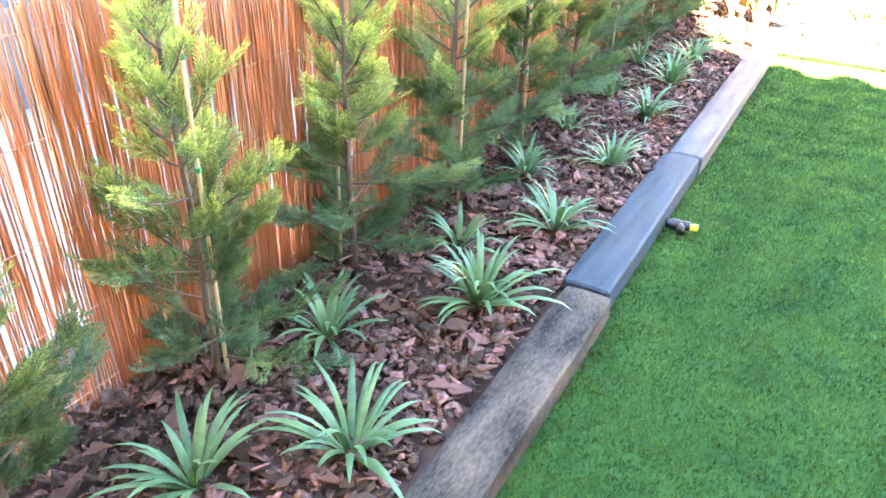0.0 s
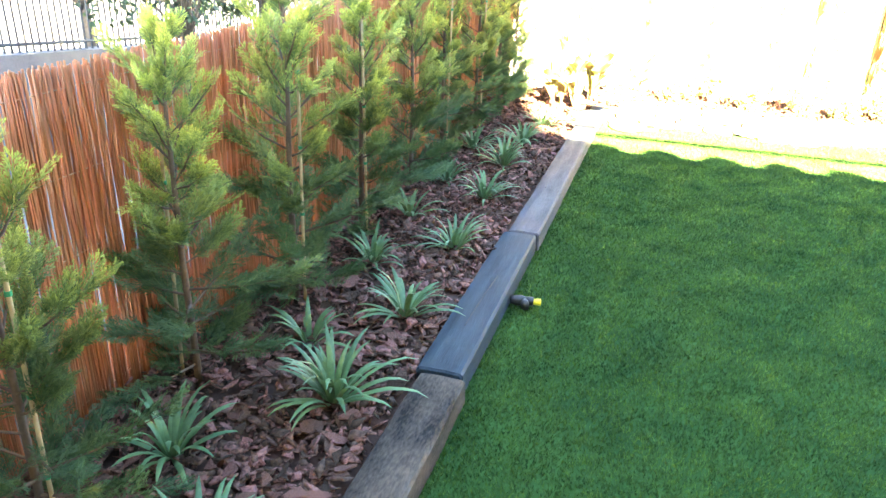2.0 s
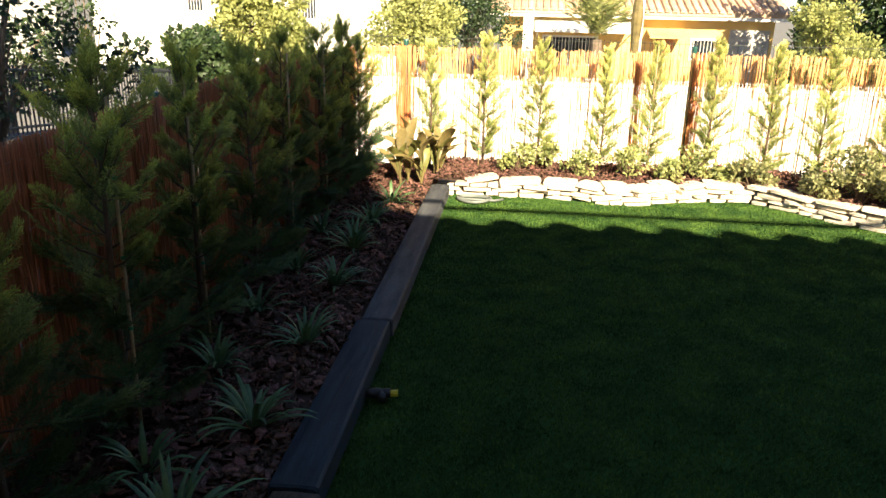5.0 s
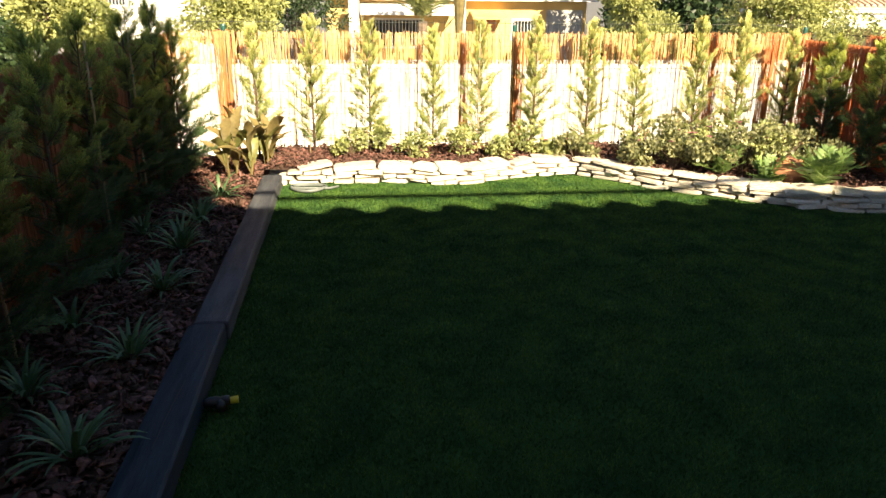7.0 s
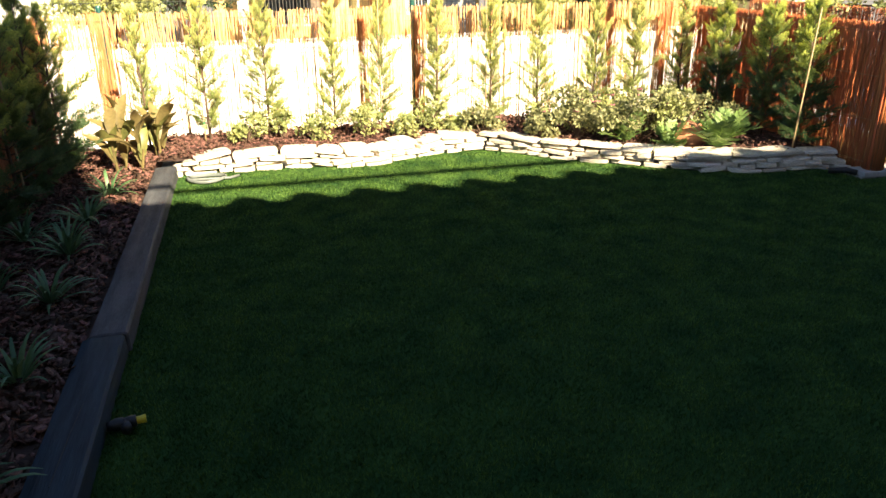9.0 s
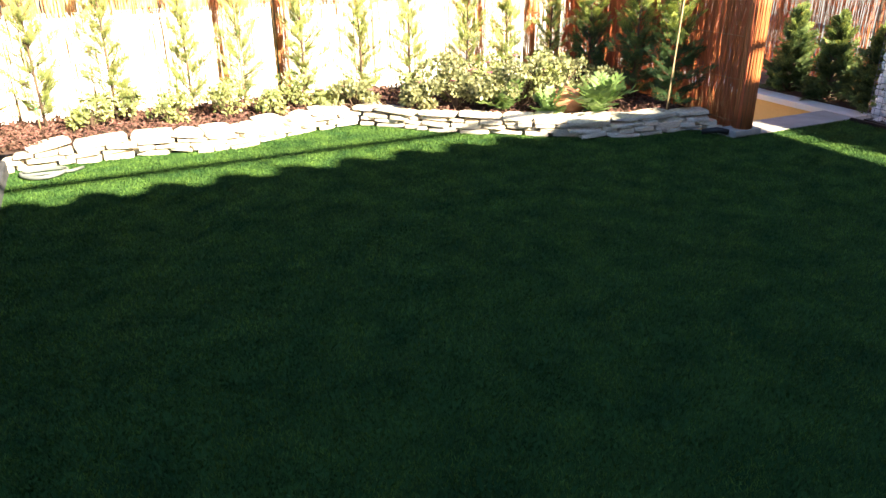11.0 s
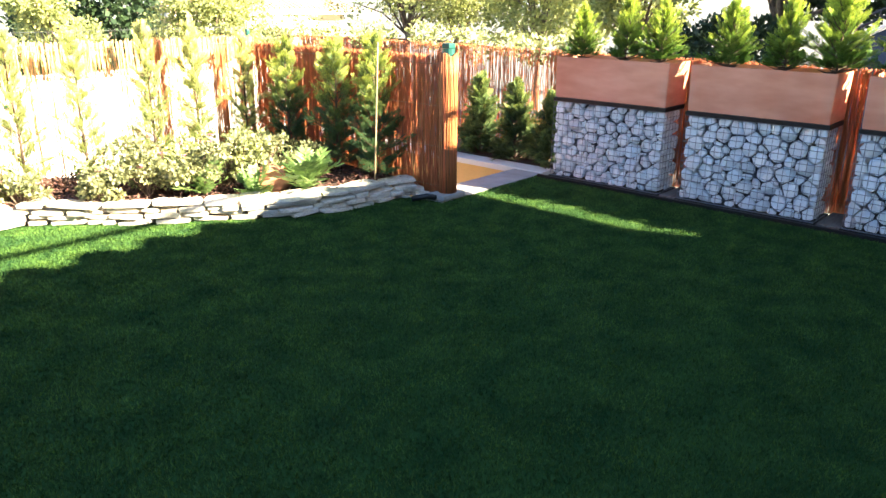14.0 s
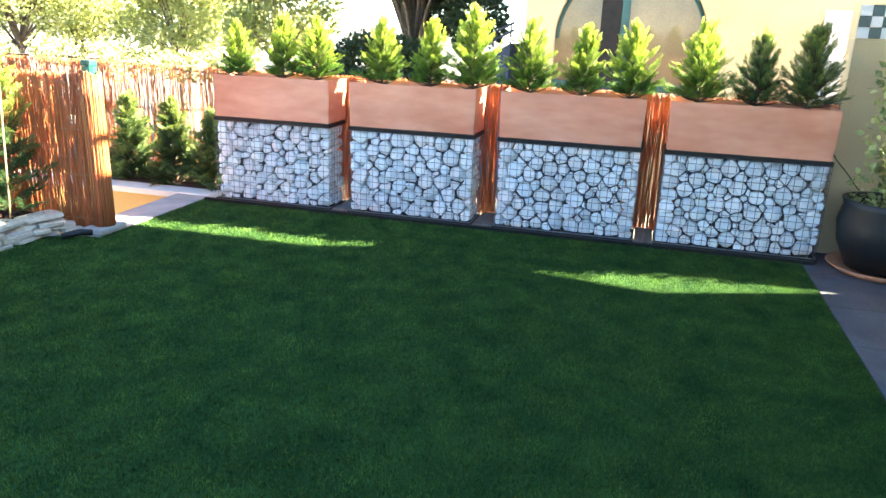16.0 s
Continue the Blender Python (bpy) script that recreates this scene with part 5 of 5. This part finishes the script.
part("fabric", mesh_of("fabric", [(15.9, 27.9, 0.76), (21.4, 27.9, 0.76), (21.4, 26.2, 0.46), (15.9, 26.2, 0.46), (15.9, 26.2, 0.28), (21.4, 26.2, 0.28), (15.9, 27.9, 0.72), (21.4, 27.9, 0.72), (21.4, 26.22, 0.42), (15.9, 26.22, 0.42)], [(0, 1, 2, 3), (3, 2, 5, 4), (6, 9, 8, 7)], M_WHITE), aw)
for x in (16.0, 18.7, 21.3):
    part("arm", mesh_of("arm", *tube([(x, 27.95, 0.1), (x, 26.25, 0.40)], 0.03, 6), M_WHITE), aw)

# neighbour house behind the gabions with an arched window
def arch_house():
    h = empty("neighbour_house", label="cream neighbour house with a large arched window", category="house")
    X, x1 = 11.0, 11.35
    y0, y1, zg, zt = -7.0, 2.86, -1.4, 4.2
    cy, half, spring = 1.50, 0.97, 1.32
    bm = bmesh.new()
    box(bm, X, x1, y0, cy - half, zg, zt)
    box(bm, X, x1, cy + half, y1, zg, zt)
    box(bm, X, x1, cy - half, cy + half, zg, 0.68)
    n = 24
    for k in range(n):
        a0, a1 = math.pi * k / n, math.pi * (k + 1) / n
        q = [(cy + half * math.cos(a), spring + half * math.sin(a)) for a in (a0, a1)]
        cs = [bm.verts.new((x, yy, zz)) for x in (X, x1) for yy, zz in (q[0], q[1], (q[1][0], zt), (q[0][0], zt))]
        for f in ((0, 1, 2, 3), (7, 6, 5, 4), (0, 4, 5, 1), (3, 2, 6, 7)):
            bm.faces.new([cs[i] for i in f])
    bmesh.ops.remove_doubles(bm, verts=bm.verts, dist=0.0005)
    bmesh.ops.recalc_face_normals(bm, faces=bm.faces)
    part("wall", bm_mesh("wall", bm, M_CREAM), h)
    part("side_wall", box_mesh("side_wall", x1, 18.0, y1 - 0.3, y1, zg, zt, M_CREAM), h)
    w = part("window", bm_mesh("window", box(box(bmesh.new(), X + 0.1, X + 0.2, cy - half, cy + half, 0.68, 0.78), X + 0.1, X + 0.2, cy + 0.02, cy + 0.12, 0.78, 2.28), M_TEAL), h, label="dark green arched window")
    ring = []
    for k in range(n + 1):
        a = math.pi * k / n
        ring.append((X + 0.15, cy + (half - 0.03) * math.cos(a), spring + (half - 0.03) * math.sin(a)))
    part("frame", mesh_of("frame", *tube(ring, 0.022, 6), M_TEAL), w)
    pv = [(X + 0.17, cy + half * math.cos(math.pi * k / n), spring + half * math.sin(math.pi * k / n)) for k in range(n + 1)] + [(X + 0.17, cy - half, 0.72), (X + 0.17, cy + half, 0.72)]
    part("pane", mesh_of("pane", pv + [(x + 0.01, y, z) for x, y, z in pv], [tuple(range(n + 3)), tuple(range(2 * n + 5, n + 2, -1))], M_PANE), w, label="reflecting glass with tan reflections put into its colour")
    # Dark panel added beside the mullion.
    part("leaf", box_mesh("leaf", X + 0.10, X + 0.16, cy + 0.13, cy + 0.38, 0.79, 2.2, M_PLATE), w, label="dark upright panel in the arched window")
    part("sill", box_mesh("sill", X - 0.08, X, cy - half - 0.1, cy + half + 0.1, 0.58, 0.68, M_TEAL), w)
    s = part("shutter", bm_mesh("shutter", box(box(bmesh.new(), X - 0.05, X, -1.27, -0.76, 0.5, 1.77), X - 0.07, X - 0.05, -1.21, -0.82, 0.58, 1.70), M_WHITE), h, label="white louvred shutter")
    for z in np.arange(0.62, 1.66, 0.06):
        part("slat", box_mesh("slat", X - 0.085, X - 0.07, -1.19, -0.84, z, z + 0.035, M_WHITE), s)
    part("roof", box_mesh("roof", X - 0.4, 18.0, y0, y1 + 0.3, zt, zt + 0.15, M_TILE), h)
# Tan reflections are put into the colour of this glass.
M_PANE = surface("arched_glass_reflection", (0.15, 0.12, 0.08), (0.32, 0.24, 0.13), 0.9, 0.04, 0.0)
M_NAVY = surface("dark_blue_render", (0.02, 0.035, 0.07), (0.035, 0.055, 0.10), 3, 0.8, 0.2, 60)
arch_house()

# outside stair with a white handrail beside the neighbour house
ost = empty("outside_stair", 0, 0, 0, label="dark blue outside stair with a pale sloping handrail", category="stairs")
part("flank", mesh_of("flank", [(x, y, z) for x in (11.05, 12.2) for y, z in ((3.06, -1.4), (3.75, -1.4), (3.75, 0.75), (3.5, 0.98), (3.06, 1.22))], [(4, 3, 2, 1, 0), (5, 6, 7, 8, 9)] + [(k, (k + 1) % 5, 5 + (k + 1) % 5, 5 + k) for k in range(5)], M_NAVY), ost)
part("handrail", mesh_of("handrail", *tube([(11.0, 3.62, 0.93), (11.0, 3.3, 1.12), (11.0, 2.98, 1.31)], 0.028, 8), M_WHITE), ost, label="pale handrail")
for dz in (0.14, 0.24):
    part("rail", mesh_of("rail", *tube([(11.3, 3.6, 0.98 + dz), (11.3, 3.06, 1.26 + dz)], 0.016, 6), M_IRON), ost)
for y in (3.58, 3.34, 3.1):
    part("baluster", mesh_of("baluster", *tube([(11.3, y, 0.8), (11.3, y, 1.5 - (y - 3.06) * 0.5)], 0.012, 6), M_IRON), ost)
clm = empty("climber", label="pale green climber along the fence top", category="climber")
rcl = np.random.default_rng(97)
part("leaves", leaf_cloud("leaves", rcl, [(7.3 + rcl.normal(0, 0.1), 4.9 + 0.22 * j, 1.02 + rcl.normal(0, 0.05)) for j in range(24)], [0.16] * 24, 4200, 0.05, M_SHRUB, 0.7), clm)
part("stem", mesh_of("stem", *tube([(7.3, 4.9, 0.9), (7.32, 7.0, 1.0), (7.3, 10.0, 0.95)], 0.012, 6), M_BRANCH), clm)
for y in (5.2, 7.2, 9.4):
    part("stem", mesh_of("stem", *tube([(7.3, y, -1.5), (7.33, y + 0.05, 0.0), (7.3, y, 1.0)], [0.02, 0.014, 0.008], 6), M_BRANCH), clm)

# left street side: low wall, railing
lw = empty("street_railing", label="dark iron bar railing on a low wall", category="railing")
vs = []
for y in (2.0, 4.0, 15.0, 22.0):
    b = 0.5 - 0.09 * (min(y, 15) - 4.0)
    vs += [(-4.1, y, -1.6), (-3.9, y, -1.6), (-3.9, y, b), (-4.1, y, b)]
fs = [(4 * k + i, 4 * k + (i + 1) % 4, 4 * k + 4 + (i + 1) % 4, 4 * k + 4 + i) for k in range(3) for i in range(4)] + [(3, 2, 1, 0), (12, 13, 14, 15)]
part("low_wall", mesh_of("low_wall", vs, fs, M_PAVE), lw)
bar = mesh_of("bar", *tube([(0, 0, 0), (0, 0, 0.62)], 0.009, 5), M_IRON)
for k in range(290):
    y = 2.0 + 0.065 * k
    b = 0.5 - 0.09 * (min(y, 15) - 4.0)
    part("bar", bar, lw, Matrix.Translation((-4.0, y, b)))
for dz in (0.06, 0.58):
    part("rail", mesh_of("rail", *tube([(-4.0, y, 0.5 - 0.09 * (min(y, 15) - 4.0) + dz) for y in (2.0, 4.0, 15.0, 22.0)], 0.014, 5), M_IRON), lw)
# The last dark shrub also stands for the shade at the citrus tree's foot.
for k, (x, y, z, h, c, n, mat, lab) in enumerate([(-3.45, 11.2, -0.9, 2.7, 1.0, 15000, M_OLIVE, "round citrus tree behind the railing"), (-5.3, 8.2, -0.5, 1.9, 0.8, 2600, M_DARKLEAF, "dark leafy bush behind the railing"),
        (-3.2, 5.2, -0.35, 2.3, 0.6, 1700, M_DARKLEAF, "thin street tree with few dark leaves"), (-3.3, 6.6, -0.45, 2.2, 0.5, 1500, M_DARKLEAF, "thin street tree with sparse leaves"), (-4.7, 5.8, -0.3, 2.6, 0.8, 3000, M_DARKLEAF, "dark leafy street tree"), (-3.9, 10.2, -0.9, 1.95, 0.8, 9000, M_DARKLEAF, "dense dark shrub, also standing for shade below the citrus tree")]):
    tree("street_tree", x, y, z, h, c, 0.035 if n < 2000 else 0.06, n, 0.06 if n < 2000 else 0.075, mat, lab, 500 + k, trunk_h=0.4)
for k, (x, y, h, c, n, mat, lab, nm) in enumerate([(-2.2, 19.0, 3.2, 1.3, 3200, M_OLIVE, "grey-green olive tree beyond the street", "olive_tree"), (7.6, 18.5, 3.0, 1.1, 1800, M_OLIVE, "pale twiggy tree beyond the street", "olive_tree"),
        (11.2, 18.0, 3.0, 1.5, 3200, M_OLIVE, "round grey-green olive tree", "olive_tree"), (-1.2, 25.0, 3.6, 1.6, 2600, M_DARKLEAF, "dark garden tree beside the yellow house", "garden_tree"), (17.0, 17.0, 5.0, 2.6, 5200, M_OLIVE, "spreading pine beyond the stairs", "pine_tree"), 
        (21.0, 13.0, 4.6, 2.2, 4000, M_OLIVE, "pale green tree in the sun", "olive_tree")]):
    tree(nm, x, y, -1.4, h, c, 0.08, int(n * 3.2), 0.1, mat, lab, 520 + k, clumps=24, trunk_h=0.42)
tree("evergreen_tree", 16.0, 6.0, -1.4, 6.2, 1.5, 0.13, 42000, 0.13, M_DARKLEAF, "dark round evergreen tree beside the house", 540, clumps=38, trunk_h=0.37, flat=0.75)
for k, (x, y, h, c) in enumerate([(16.5, 9.3, 4.6, 1.5), (17.0, 12.3, 4.4, 1.7), (18.5, 16.4, 4.8, 2.0)]):
    tree("shade_tree", x, y, -1.4, h, c, 0.06, 11000, 0.12, M_OLIVE, "pale sunlit leafy tree beyond the fence", 560 + k, clumps=30, trunk_h=0.40)
rcy = np.random.default_rng(91)
for k, (x, y, h) in enumerate([(9.2, 24.0, 5.5), (10.3, 24.5, 6.2), (11.4, 24.2, 5.8), (12.5, 24.6, 6.0)]):
    t = empty("tall_cypress", x, y, -1.4, label="tall dark columnar cypress", category="tree", group="tall cypresses")
    part("trunk", mesh_of("trunk", *tube([(0, 0, -0.2), (0, 0, h * 0.9)], [0.12, 0.02], 7), M_TRUNK), t)
    part("crown", leaf_cloud("crown", rcy, [(rcy.normal(0, 0.12), rcy.normal(0, 0.12), 0.4 + h * 0.92 * j / 14) for j in range(15)], [0.62 * (1 - (j / 15) ** 2) + 0.12 for j in range(15)], 3600, 0.2, M_DARKLEAF, 0.9), t)
# palm before the yellow house
pm = empty("palm_tree", 2.75, 24.0, -1.4, label="short palm with arching feathered fronds", category="palm")
part("trunk", mesh_of("trunk", *tube([(0, 0, -0.2), (0.05, 0, 1.0), (0, 0, 1.9)], [0.24, 0.2, 0.17], 10), M_TRUNK), pm)
pl = feather_leaf(np.random.default_rng(92), 1.7, M_SHRUB, "frond", 22, 0.025)
for k in range(22):
    part("frond", pl, pm, Matrix.LocRotScale((0, 0, 1.9), Euler((0, -radians(25 + 50 * ((k * 7) % 10) / 10), 2.4 * k)), None))
up = empty("parasol", 3.5, 21.0, -1.4, label="closed dark red parasol on a white pole", category="parasol")
part("pole", mesh_of("pole", *tube([(0.12, 0, -0.05), (0.12, 0, 4.2)], 0.05, 8), M_WHITE), up)
part("canopy", mesh_of("canopy", *tube([(0, 0, 1.6), (0, 0, 2.6), (0, 0, 4.0)], [0.1, 0.16, 0.04], 10), M_BRONZE), up)
hedge = empty("hedge", label="clipped dark hedge behind the planters", category="hedge")
rh = np.random.default_rng(93)
part("leaves", leaf_cloud("leaves", rh, [(13.0 + rh.normal(0, 0.15), 4.6 + 0.2 * j, -0.9 + 0.5 * (j % 4) + rh.normal(0, 0.06)) for j in range(12)], [0.5] * 12, 46000, 0.09, M_DARKLEAF, 0.9), hedge)

# bark pieces last
build_chips()
